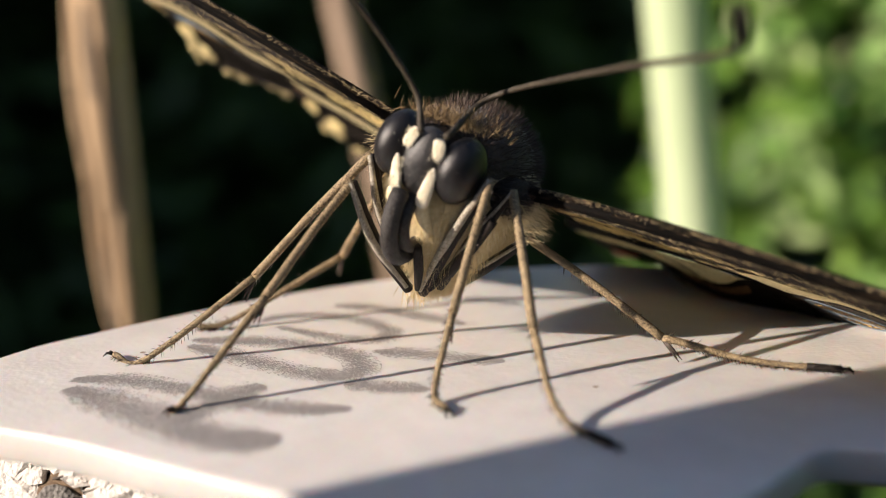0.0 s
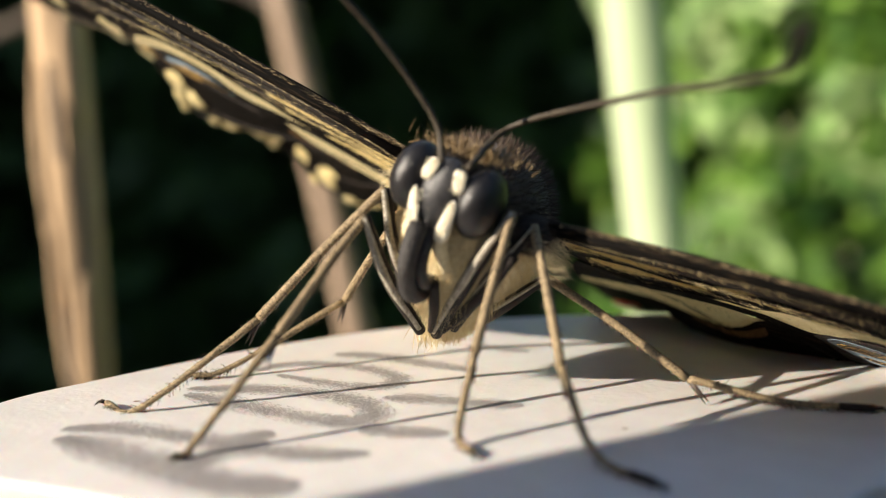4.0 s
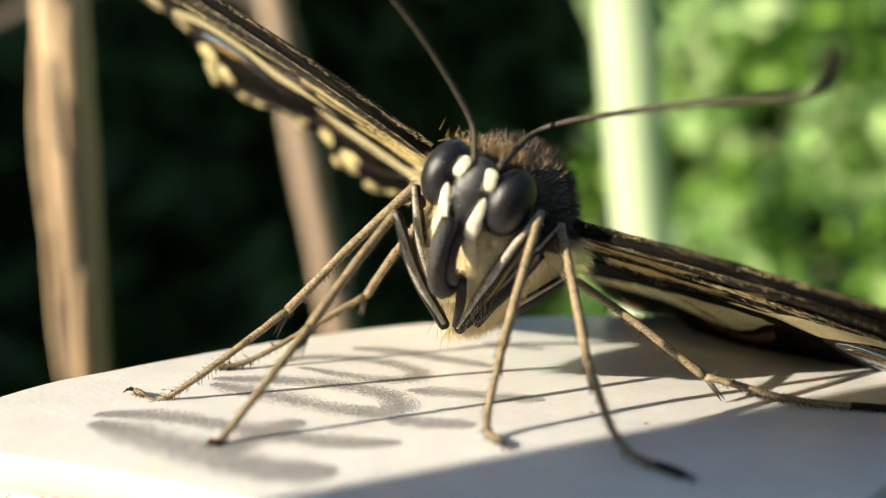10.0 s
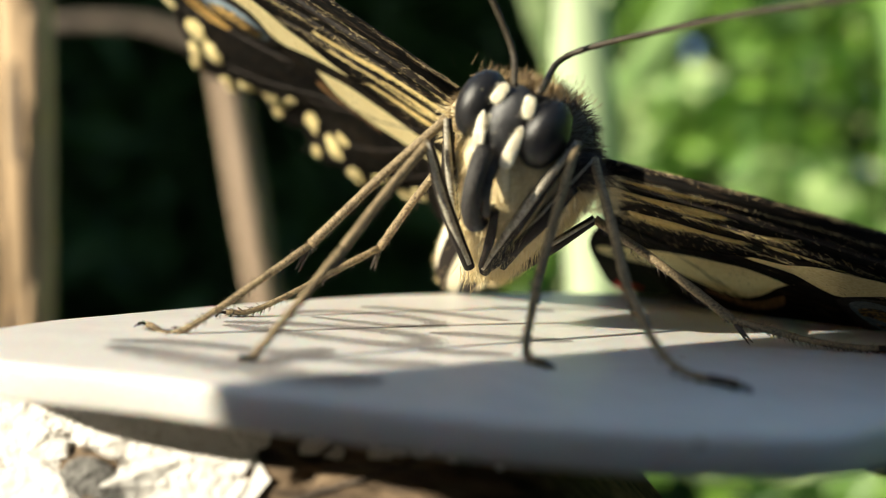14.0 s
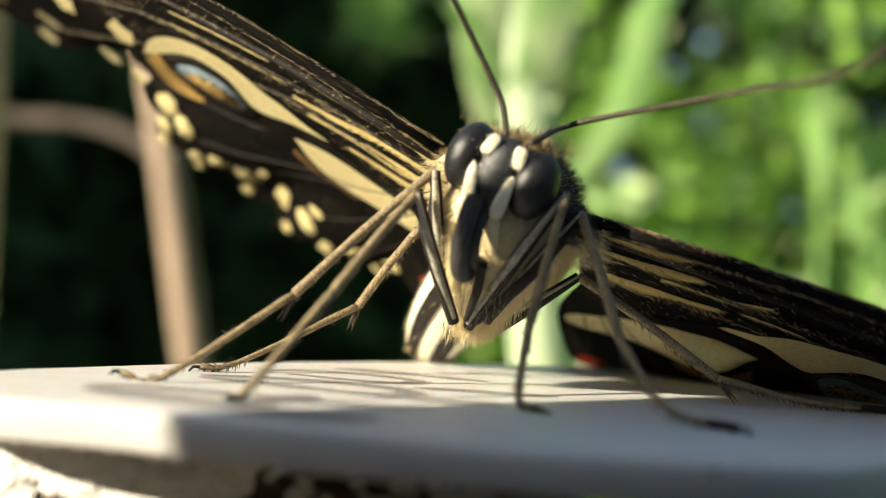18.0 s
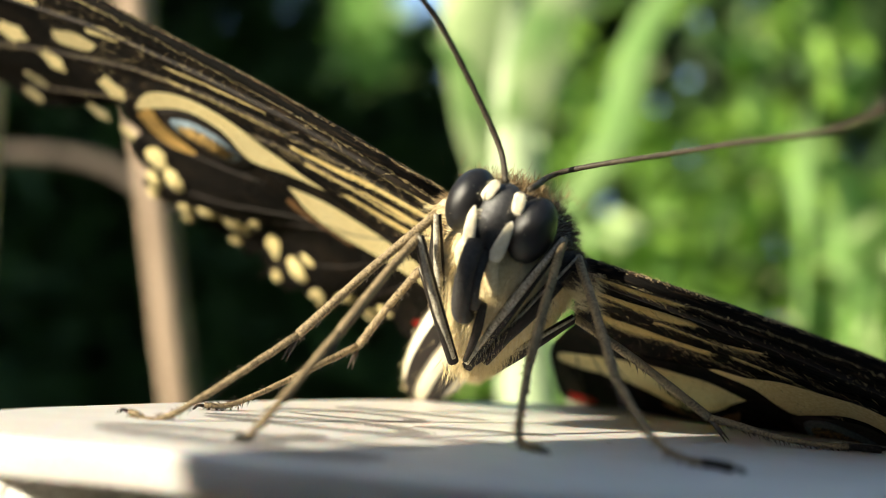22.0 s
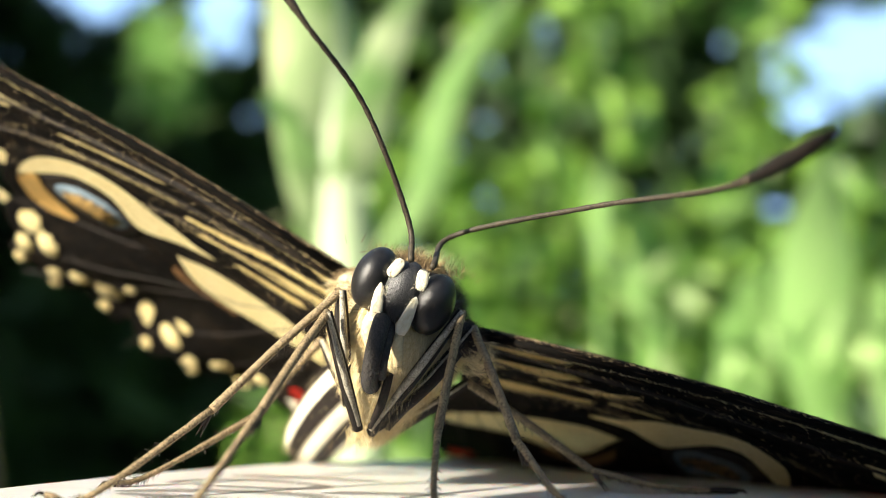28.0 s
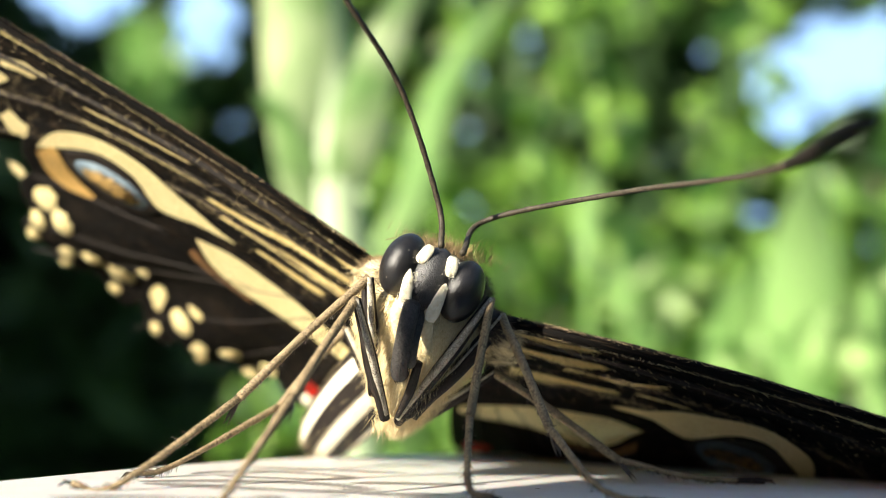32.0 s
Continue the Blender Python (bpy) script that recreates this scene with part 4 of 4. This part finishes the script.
wings = []
for place, hindplace, flip, STREAKS, WINGDARK in ((left_wing, left_wing, False, LEFT_STREAKS, LEFTDARK), (right_wing, right_hind, True, RIGHT_STREAKS, RIGHTDARK)):
    hind = part("hindwing", sheet(hindplace, HIND, 0.012, 0.004, 0.06, flip, [BAND, LOWBAND, HIND_MARKS[2][1], HIND_MARKS[5][1], HIND_MARKS[6][1]] + [oval(u, v, a * 0.9, b * 0.9) for u, v, a, b in SPOTS]), WINGDARK, fly, "dark hindwing with a cream band, eyespot and pale dots")
    for name, outline, mat, label in HIND_MARKS:
        part(name, sheet(hindplace, outline, 0.019 if name != "eyespot" else 0.022, 0.004 if mat is BLACK else 0, 0.06, flip), mat, hind, label)
    part("eyespot_ring", sheet(hindplace, oval(1.57, 0.77, 0.25, 0.13, 8, 14, 0.05), 0.026, 0.003, 0.3, flip), BLUE, hind, "blue-grey ring")
    part("eyespot_core", sheet(hindplace, oval(1.57, 0.79, 0.195, 0.09, 8, 14, 0.10), 0.030, 0.003, 0.3, flip), EYECORE, hind, "dark core dusted with gold")
    for u, v, a, b in SPOTS:
        part("pale_dot", sheet(padded(hindplace, u, v, a * 1.2, b * 1.2), oval(u, v, a * 1.1, b * 1.1, rng.uniform(0, 90), 16, 0.08), 0.020, 0, 0.04, flip), WINGCREAM, hind)
    for line in HIND_VEINS:
        part("vein", tube(Geo(), [(*hindplace(p[0], p[1], 0.014), 0.008) for p in curve([(*q, 0) for q in line], 5)], 5), BLACK, hind)
    fore = part("forewing", sheet(place, FORE, 0.0, 0.004, (0.10, 0.024), flip, [strip(line, w0 * 0.7, w1 * 0.6) for line, w0, w1 in STREAKS]), WINGDARK, fly, "long dark forewing streaked with cream at its base")
    for line, w0, w1 in STREAKS:
        part("streak", sheet(place, strip(line, w0, w1), 0.006, 0, (0.10, 0.02), flip), WINGCREAM, fore)
    for u, v, a, b, turn in FORE_SPOTS:
        part("pale_patch", sheet(place, oval(u, v, a, b, turn), 0.008, 0, 0.05, flip), WINGCREAM, fore)
    for k, line in enumerate(VEINS):
        part("vein", tube(Geo(), [(*place(p[0], p[1], 0.004), (0.036 - 0.0022 * i if k == 0 else 0.011 + 0.010 * (k == 1) * max(0.0, 1 - i / 8))) for i, p in enumerate(curve([(*q, 0) for q in line], 2))], 8), WINGDARK if k == 0 else BLACK, fore)
    fringe = Geo()
    for k in range(900):
        u = rng.uniform(0.35, 2.6)
        v = 0.02 + rng.normal(0, 0.012)
        p = place(u, v, 0.0)
        hairs(fringe, [(p, place(u + 0.6, v - 0.6, -0.5) - p)], 0.035, 0.0022, rng, spread=0.2)
    part("front_edge_fringe", fringe, BLACK, fore)
    squash = 1.46 if flip else 1.0
    gold, pale, dark = Geo(), Geo(), Geo()
    for k in range(3600):
        u = 0.05 + 2.3 * rng.random() ** 1.3
        thin, w = 0.041 - 0.004 * u, rng.normal(-0.5, 0.18) if k % 5 < 3 else rng.normal(1.35, 0.18)
        v = 0.035 - 0.035 * min(1.0, u / 1.2) + 0.04 * max(0.0, u - 1.2) * (u < 2.2) + 0.04 * (u >= 2.2) - thin * math.cos(w) / squash
        scale_hairs(gold if rng.random() < 0.35 else dark, place, u, v, 0.004 + thin * math.sin(w), 0.012, 0.0011)
    ridges = [curve([(*q, 0) for q in line], 20) for line in VEINS[1:]]
    for k in range(3000):
        line = ridges[rng.integers(0, len(ridges))]
        q = line[int((len(line) - 1) * rng.random() ** 1.5)]
        scale_hairs(gold if rng.random() < 0.6 else dark, place, q[0] + rng.normal(0, 0.02), q[1] + rng.normal(0, 0.010), 0.012, 0.022, 0.0011)
    for line, w0, w1 in STREAKS:
        row = curve([(*q, 0) for q in line], 12)
        for k in range(int(1500 * w0 / 0.085)):
            t = rng.random()
            q = row[int((len(row) - 1) * t)]
            half = (w0 + (w1 - w0) * t) * 0.5
            scale_hairs(pale, place, q[0] + rng.normal(0, 0.015), q[1] + rng.choice((-1, 1)) * half * rng.uniform(0.3, 1.25), 0.008, 0.032, 0.0012)
    for k in range(5000):
        u, v = 0.05 + 2.6 * rng.random() ** 1.3, rng.uniform(0.03, 0.75)
        scale_hairs(gold if rng.random() < 0.14 else dark, place, u, v, 0.006, 0.024, 0.0013)
    part("gold_dusting", gold, GOLDSCALE, fore)
    part("pale_scale_hairs", pale, WINGCREAM, fore)
    part("dark_scale_hairs", dark, BLACK, fore)
    down = Geo()
    for k in range(2600):
        u, v = rng.uniform(-0.1, 2.2), rng.uniform(0.6, 2.2)
        if inside(u, v, HIND):
            scale_hairs(down, hindplace, u, v, 0.014, 0.035, 0.0014)
    part("hindwing_down", down, BLACK, hind)
    wings.append((hind, fore))

# ---- plants behind ----
EYE0 = np.array([0.5, -4.3, 1.0])


def toward(yaw, rise, far):
    """A point at a bearing (degrees to the left of straight back), a rise in degrees and a distance from where one stands."""
    a, b = radians(yaw), radians(rise)
    return EYE0 + far * np.array((-math.sin(a) * math.cos(b), math.cos(a) * math.cos(b), math.sin(b)))


def stalk(name, label, x, y, lean, radius, mat, top, seed, knots=0, kind="stalk"):
    """An upright stalk from the soil: x at height 1, its lean to the side, its radius and height."""
    r = np.random.default_rng(seed)
    thing = tagged(new(name), label, kind)
    rows = []
    for k in range(46):
        z = -61 + (top + 61) * k / 45
        grow = radius * (1.15 - 0.3 * k / 45) * (1 + 0.06 * math.sin(k * 1.9))
        rows.append((x + lean * (z - 1) + 0.12 * radius * math.sin(k * 0.7), y + 0.1 * radius * math.cos(k * 0.9), z, grow))
    part("stem", tube(Geo(), rows, 14, rough=0.07, rng=r), mat, thing)
    for k in range(knots):
        z = r.uniform(-3, 8)
        p = (x + lean * (z - 1) + radius * r.uniform(-0.75, 0.75), y - radius * 0.45, z)
        part("bark_strip", ellipsoid(Geo(), p, ((1, 0, 0), (0, 1, 0), (lean, 0, 1)), (radius * r.uniform(0.2, 0.5), radius * 0.62, r.uniform(0.4, 1.6)), 8, 10), DRYSTALK if k % 3 else DRYBARK, thing)
    return thing


stalk("dry_stalk", "thick dry brown plant stalk with torn bark behind the plate", -5.98, 6.0, -0.022, 0.30, DRYSTALK, 14, 3, 16)
stem = stalk("bare_stem", "slim bare pinkish-brown stem with a side twig", -9.3, 20.0, -0.19, 0.39, PINKSTALK, 30, 4)
part("side_twig", tube(Geo(), curve([(-9.8, 20.3, 2.9, 0.22), (-11.0, 20.8, 3.6, 0.21), (-13.0, 21.2, 4.0, 0.20), (-16.5, 22, 3.8, 0.22), (-24, 24, 2.0, 0.2)], 8), 10), DRYBARK, stem)
green = stalk("green_stem", "tall pale green plant stem with leaf blades, lit by the sun", -0.42, 12.0, -0.13, 0.50, GREENSTALK, 16, 6, kind="plant")


def blade(points, width, droop, parent, mat, name="leaf_blade"):
    """A folded leaf along a line, widest in the middle, with a midrib crease."""
    line = curve(points, 8)
    verts, faces = [], []
    for i, p in enumerate(line):
        s = i / (len(line) - 1)
        ahead = unit(line[min(i + 1, len(line) - 1)] - line[max(i - 1, 0)])
        side = unit(np.cross(ahead, (0.25, -1, 0.2)))
        w = width * math.sin(math.pi * (0.06 + 0.92 * s)) ** 0.8
        wave = 0.08 * width * math.sin(9 * s)
        verts += [p + side * w + (0, droop * w + wave, 0), p, p - side * w + (0, droop * w - wave, 0)]
    for i in range(len(line) - 1):
        for k in range(2):
            faces.append((3 * i + k, 3 * i + k + 1, 3 * i + k + 4, 3 * i + k + 3))
    return part(name, Geo().add(verts, faces), mat, parent)


for line, wide in (([(-0.3, 12.2, 1.6), (0.9, 12.4, 3.4), (1.4, 12.6, 5.4), (2.6, 12.8, 7.4)], 0.30),):
    blade([EYE0 + 1.6 * (np.array(q) - EYE0) for q in line], 1.6 * wide, 0.3, green, BROADLEAF)


for line, wide in (([(-0.75, 11.8, 1.8), (-1.2, 11.6, 3.4), (-1.55, 11.6, 5.2), (-2.0, 11.8, 7.6)], 0.38), ([(-0.70, 11.7, 2.4), (-0.45, 11.5, 3.8), (-0.15, 11.4, 5.2), (0.7, 11.6, 7.2)], 0.40), ([(-1.0, 11.6, 2.8), (-1.2, 11.4, 4.4), (-1.3, 11.4, 6.2), (-1.1, 11.5, 8.4)], 0.5)):
    blade(line, wide, 0.25, green, STEMLEAF)

shoots = np.random.default_rng(44)
for k in range(26):
    z = shoots.uniform(2.6, 9.5)
    base = np.array((-0.42 - 0.13 * (z - 1) + shoots.uniform(-0.5, 0.5), 12.0 + shoots.uniform(-0.5, 0.4), z))
    way = np.array((shoots.choice((-1, 1)) * shoots.uniform(0.3, 1.0), shoots.uniform(-0.4, 0.4), shoots.uniform(-0.1, 1.1))) * shoots.uniform(0.8, 1.5)
    blade([base, base + way * 0.4, base + way * 0.8 + (0, 0, 0.05), base + way * 1.1 - (0, 0, 0.1)], shoots.uniform(0.14, 0.30), 0.3, green, STEMLEAF if k % 3 else BROADLEAF, "small_leaf")


def foliage(name, label, mat, count, seed, bearings, rises, fars, size, keep, up_bias=0.3, drop=(0, 0, 0)):
    """A mass of small folded leaves on bearings and rises, at distances."""
    r = np.random.default_rng(seed)
    geo = Geo()
    tries = 0
    while len(geo.v) < count * 6 and tries < count * 8:
        tries += 1
        yaw, rise, far = r.uniform(*bearings), r.uniform(*rises), r.uniform(*fars)
        if not keep(yaw, rise, r):
            continue
        p = toward(yaw, rise, far)
        if p[2] < -59:
            continue
        along, side = unit(r.normal(0, 1, 3) + (0, 0, up_bias)), r.normal(0, 1, 3)
        side = unit(side - along * (side @ along))
        up = np.cross(along, side)
        a, w = size * r.uniform(0.6, 1.5), size * r.uniform(0.25, 0.5)
        geo.add([p - along * a, p + side * w - along * a * 0.1 + up * w * 0.3, p + along * a - up * a * 0.2, p - side * w - along * a * 0.1 + up * w * 0.3, p - along * a * 0.3, p + along * a * 0.4],
                [(0, 1, 5, 4), (1, 2, 5), (0, 4, 5, 3), (3, 5, 2)])
    return tagged(part(name, geo, mat, None, "", False), label, "foliage", kind="stuff")


def open_sky(yaw, rise, r):
    for a, b, ra, rb in ((8.7, 18.8, 2.4, 4.2), (15.8, 19.8, 3.6, 3.7), (-25.8, 16.6, 4.0, 2.8), (-23.0, 13.4, 1.9, 1.3), (-22.0, 8.2, 0.8, 0.8)):
        if ((yaw - a) / ra) ** 2 + ((rise - b) / rb) ** 2 < 1 + 0.25 * r.normal():
            return False
    return True


def clumps(yaw, rise, r):
    lump = noise.noise((yaw * 0.28, rise * 0.28, 7.0)) + 0.5 * noise.noise((yaw * 0.7, rise * 0.7, 3.0))
    edge = 6.5 - 0.25 * rise
    return yaw < edge and lump > -0.05 - 0.012 * (rise + 5) + 0.035 * max(0.0, rise - 4) + 0.1 * r.normal() and open_sky(yaw, rise, r)


def near_clumps(yaw, rise, r):
    lump = noise.noise((yaw * 0.22, rise * 0.22, 17.0))
    return lump > 0.02 and open_sky(yaw, rise, r)


foliage("leafy_shrub", "sunlit green leaves of a shrub", LEAF, 5200, 21, (-48, 13), (-30, 40), (42, 80), 1.25, clumps)
# pale leaves added to brighten this side of the background
foliage("bright_sprigs", "pale leaves with sunlight put into their colour", PALELEAF, 900, 24, (-46, 3), (-16, 5), (30, 48), 0.75, near_clumps)
# small bright leaves painted as points of sunlight
foliage("glint_leaves", "small leaves with sun glints put into their pale colour", GLINTLEAF, 260, 31, (-44, 6), (-12, 24), (36, 78), 0.42, lambda a, b, r: open_sky(a, b, r) and noise.noise((a * 0.35, b * 0.35, 40.0)) > -0.1)
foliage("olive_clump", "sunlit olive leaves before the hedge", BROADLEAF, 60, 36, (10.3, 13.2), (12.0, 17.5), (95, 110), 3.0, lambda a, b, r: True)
# these hedges carry their shade in the leaf colour
foliage("shade_toned_hedge", "hedge leaves with shade put into their dark green", SHADELEAF, 26000, 22, (-75, 80), (-38, 30), (115, 170), 5.0, open_sky)
foliage("far_hedge", "far hedge leaves with shade put into their dark colour", SHADELEAF, 9000, 26, (0, 78), (-35, 12), (175, 230), 8.0, open_sky)
# unseen hedge behind the camera, added to cut the front fill light
foliage("fill_hedge", "unseen hedge added behind to block low sky light", SHADELEAF, 6000, 33, (82, 278), (-20, 13), (170, 230), 8.5, lambda a, b, r: True)
foliage("low_weeds", "low green weeds on the soil", LEAF, 1500, 25, (-40, 30), (-40, -16), (25, 60), 1.0, lambda a, b, r: noise.noise((a * 0.15, b * 0.15, 1)) > 0.05)

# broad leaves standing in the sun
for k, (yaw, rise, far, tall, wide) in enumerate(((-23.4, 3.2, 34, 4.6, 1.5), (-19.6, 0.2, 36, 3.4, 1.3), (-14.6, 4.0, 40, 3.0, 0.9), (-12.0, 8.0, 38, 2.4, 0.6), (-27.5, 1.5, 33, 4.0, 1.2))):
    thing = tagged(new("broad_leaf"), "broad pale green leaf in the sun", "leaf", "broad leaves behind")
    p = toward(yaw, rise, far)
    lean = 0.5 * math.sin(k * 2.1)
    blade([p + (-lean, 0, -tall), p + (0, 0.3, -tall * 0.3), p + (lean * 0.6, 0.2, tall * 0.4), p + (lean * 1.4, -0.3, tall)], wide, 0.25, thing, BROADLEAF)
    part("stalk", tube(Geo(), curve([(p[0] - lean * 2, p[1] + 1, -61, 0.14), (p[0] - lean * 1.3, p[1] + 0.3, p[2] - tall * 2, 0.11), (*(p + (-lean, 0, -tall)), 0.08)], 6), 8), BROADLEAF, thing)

# the bright sky far behind the plants
far_sky = Geo()
for i in range(25):
    for z in (-300.0, 4000.0):
        a = radians(-60 + 120 * i / 24)
        far_sky.v.append((-math.sin(a) * 5000, math.cos(a) * 5000, z))
far_sky.f = [(2 * i, 2 * i + 2, 2 * i + 3, 2 * i + 1) for i in range(24)]
SKYBLUE = bpy.data.materials.new("bright_sky")
SKYBLUE.use_nodes = True
SKYBLUE.node_tree.nodes.clear()
glow = SKYBLUE.node_tree.nodes.new("ShaderNodeEmission")
glow.inputs["Color"].default_value, glow.inputs["Strength"].default_value = (0.38, 0.62, 1.0, 1), 0.8
end = SKYBLUE.node_tree.nodes.new("ShaderNodeOutputMaterial")
SKYBLUE.node_tree.links.new(glow.outputs[0], end.inputs["Surface"])
tagged(part("backdrop", far_sky, SKYBLUE), "bright blue sky far behind the leaves", "sky", kind="structure")


# ---- unseen board added to shade the plate, its edge fitted to the shadow line ----
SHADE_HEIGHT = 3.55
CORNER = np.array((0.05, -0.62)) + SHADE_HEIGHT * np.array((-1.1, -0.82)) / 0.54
caster = tagged(new("shade_caster"), "unseen dark board added to cast the moving shade on the plate", "camera")
CASTER_EDGE = [(-3.6, -3.35), (0.0, 0.0), (1.7, 1.6), (3.0, 1.2), (6.7, -0.6), (3.0, -6.0), (-1.2, -5.8)]


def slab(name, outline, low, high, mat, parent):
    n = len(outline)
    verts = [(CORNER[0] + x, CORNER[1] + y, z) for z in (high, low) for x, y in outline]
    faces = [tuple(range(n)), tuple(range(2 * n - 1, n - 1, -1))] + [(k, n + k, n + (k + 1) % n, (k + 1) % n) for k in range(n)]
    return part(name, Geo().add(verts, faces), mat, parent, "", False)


slab("shade_panel", CASTER_EDGE, SHADE_HEIGHT, SHADE_HEIGHT + 0.12, CASTER, caster)
# block added behind the eye to keep front fill light off the rim
slab("fill_block", [(1.2, -0.3), (11.8, -0.3), (12.2, -0.7), (12.2, -2.4), (11.8, -2.8), (1.2, -2.8), (0.8, -2.4), (0.8, -0.7)], -3.4, 2.9, CASTER, caster)
slab("caster_link", [(4.0, -2.4), (5.0, -1.6), (4.6, -1.2), (3.6, -2.0)], 2.9, SHADE_HEIGHT, CASTER, caster)


def about(point, turn):
    """The pose of a part turned about a point of its thing; turn is an axis whose length is the angle in degrees."""
    axis = Vector(turn)
    to = Matrix.Translation([c * CM for c in point])
    return to @ Matrix.Rotation(radians(axis.length), 4, axis.normalized() if axis.length > 1e-6 else Vector((0, 0, 1))) @ to.inverted()


WING_TURNS = [
    (0.0, 1.6, -2.3, 0.5), (4.0, 1.5, -2.3, 0.4), (7.0, 2.0, -3.0, 0.9), (9.0, 1.7, 0.8, -1.0), (10.0, 2.2, 1.2, -1.6), (12.0, 1.9, -0.5, -0.2), (13.0, 1.5, -1.2, 0.2),
    (13.5, 0.6, 0.2, 0.4), (14.0, 0.2, 1.6, 0.2), (15.0, 1.0, 2.0, -0.5), (15.5, 1.1, 3.0, -1.6), (17.5, 1.2, 4.6, -4.0), (18.0, 0.4, 0.1, -0.2), (18.5, 0.2, 2.6, -1.6), (19.0, 0.6, 6.0, -2.8), (19.5, -0.8, -0.8, 0.6),
    (20.0, -0.4, 0.1, 0.1), (20.5, -0.8, -0.3, 0.0), (21.0, -1.0, -0.3, 0.3), (22.0, -0.2, -2.1, 1.3), (23.0, 0.4, -1.8, 1.2), (23.5, 0.4, -0.8, 0.8), (24.5, -1.2, -1.5, 1.4),
    (26.5, -2.3, -1.0, 0.5), (27.5, -1.6, -0.1, 0.9), (28.5, -1.9, 0.4, 1.3), (30.0, -2.4, 0.4, 2.0), (31.0, -2.3, 1.6, 1.6), (32.0, -1.9, 3.1, 1.0)]
RIGHT_WING = [(0.0, 0.3), (0.5, 0.3), (4.4, 0.0), (7.0, 0.5), (9.0, 0.5), (12.0, 0.9), (13.0, 0.7), (14.0, 1.4), (15.5, 1.9), (18.0, 4.4), (20.0, 5.0), (22.0, 5.2), (23.0, 5.2), (24.5, 4.8), (26.5, 2.4), (28.0, 1.2), (32.0, 1.2)]
RIGHT_ANTENNA = [
    (0.0, -4.3, -2.8, 3.6), (0.5, -4.3, -2.8, 3.6), (4.0, -1.8, -2.9, 1.3), (7.0, -1.0, -4.0, 0.6), (9.0, -1.3, -2.2, -0.6), (12.0, -1.4, -0.1, -1.3), (13.5, 3.6, -3.4, 2.0), (15.0, 5.0, -5.5, 6.5),
    (18.0, -1.4, 5.6, -4.4), (19.0, -3.2, 8.4, -0.7), (20.0, -1.5, 6.6, -2.6), (22.0, -2.2, 5.3, -0.7), (23.0, -4.2, 7.1, -3.0), (28.0, 4.3, -4.2, 0.6), (32.0, 6.2, -4.1, -3.3)]
LEFT_ANTENNA = [
    (0.0, -0.6, -1.8, 3.5), (0.5, -0.6, -1.8, 3.5), (4.0, 1.9, -3.0, 1.3), (7.0, 2.2, -2.7, 0.1), (9.0, 1.1, -1.1, -2.8), (12.0, 0.3, -1.3, -0.6), (13.5, 0.0, -0.6, 0.1), (15.0, -0.2, 4.6, -1.8),
    (18.0, -0.7, -2.2, 1.4), (19.0, -0.5, 0.9, 1.2), (20.0, -0.5, -1.2, 1.1), (22.0, -1.3, -2.5, 2.8), (23.0, -3.1, -3.1, 4.9), (28.0, 1.2, 5.9, -5.5), (32.0, 1.6, 7.9, -4.7)]
# the board's shift at each second, fitted to the shade edge on the plate
CASTER_SHIFTS = [(0.0, 0.21), (0.5, 0.21), (2.0, -0.03), (4.0, -0.07), (7.0, -0.11), (12.0, -0.09), (13.0, -0.15), (13.5, -0.28), (14.0, -0.38), (15.0, -0.45), (18.0, -0.49), (20.0, -0.49), (32.0, -0.49)]


def motions():
    """What moves: the wings lift and sink, the antennae sway, the unseen shade board shifts."""
    for wing in wings[0]:
        walk(wing, [(t, about(LROOT, turn)) for t, *turn in WING_TURNS])
    for wing in wings[1]:
        walk(wing, [(t, about((0.33, 0.43, 0.775), (0, turn, 0))) for t, turn in RIGHT_WING])
    for (antenna, base), rows in zip(antennae, (LEFT_ANTENNA, RIGHT_ANTENNA)):
        walk(antenna, [(t, about(base, turn)) for t, *turn in rows])
    walk(caster, [(t, pose(0.68 * c * CM, -0.73 * c * CM, 0)) for t, c in CASTER_SHIFTS])


motions()
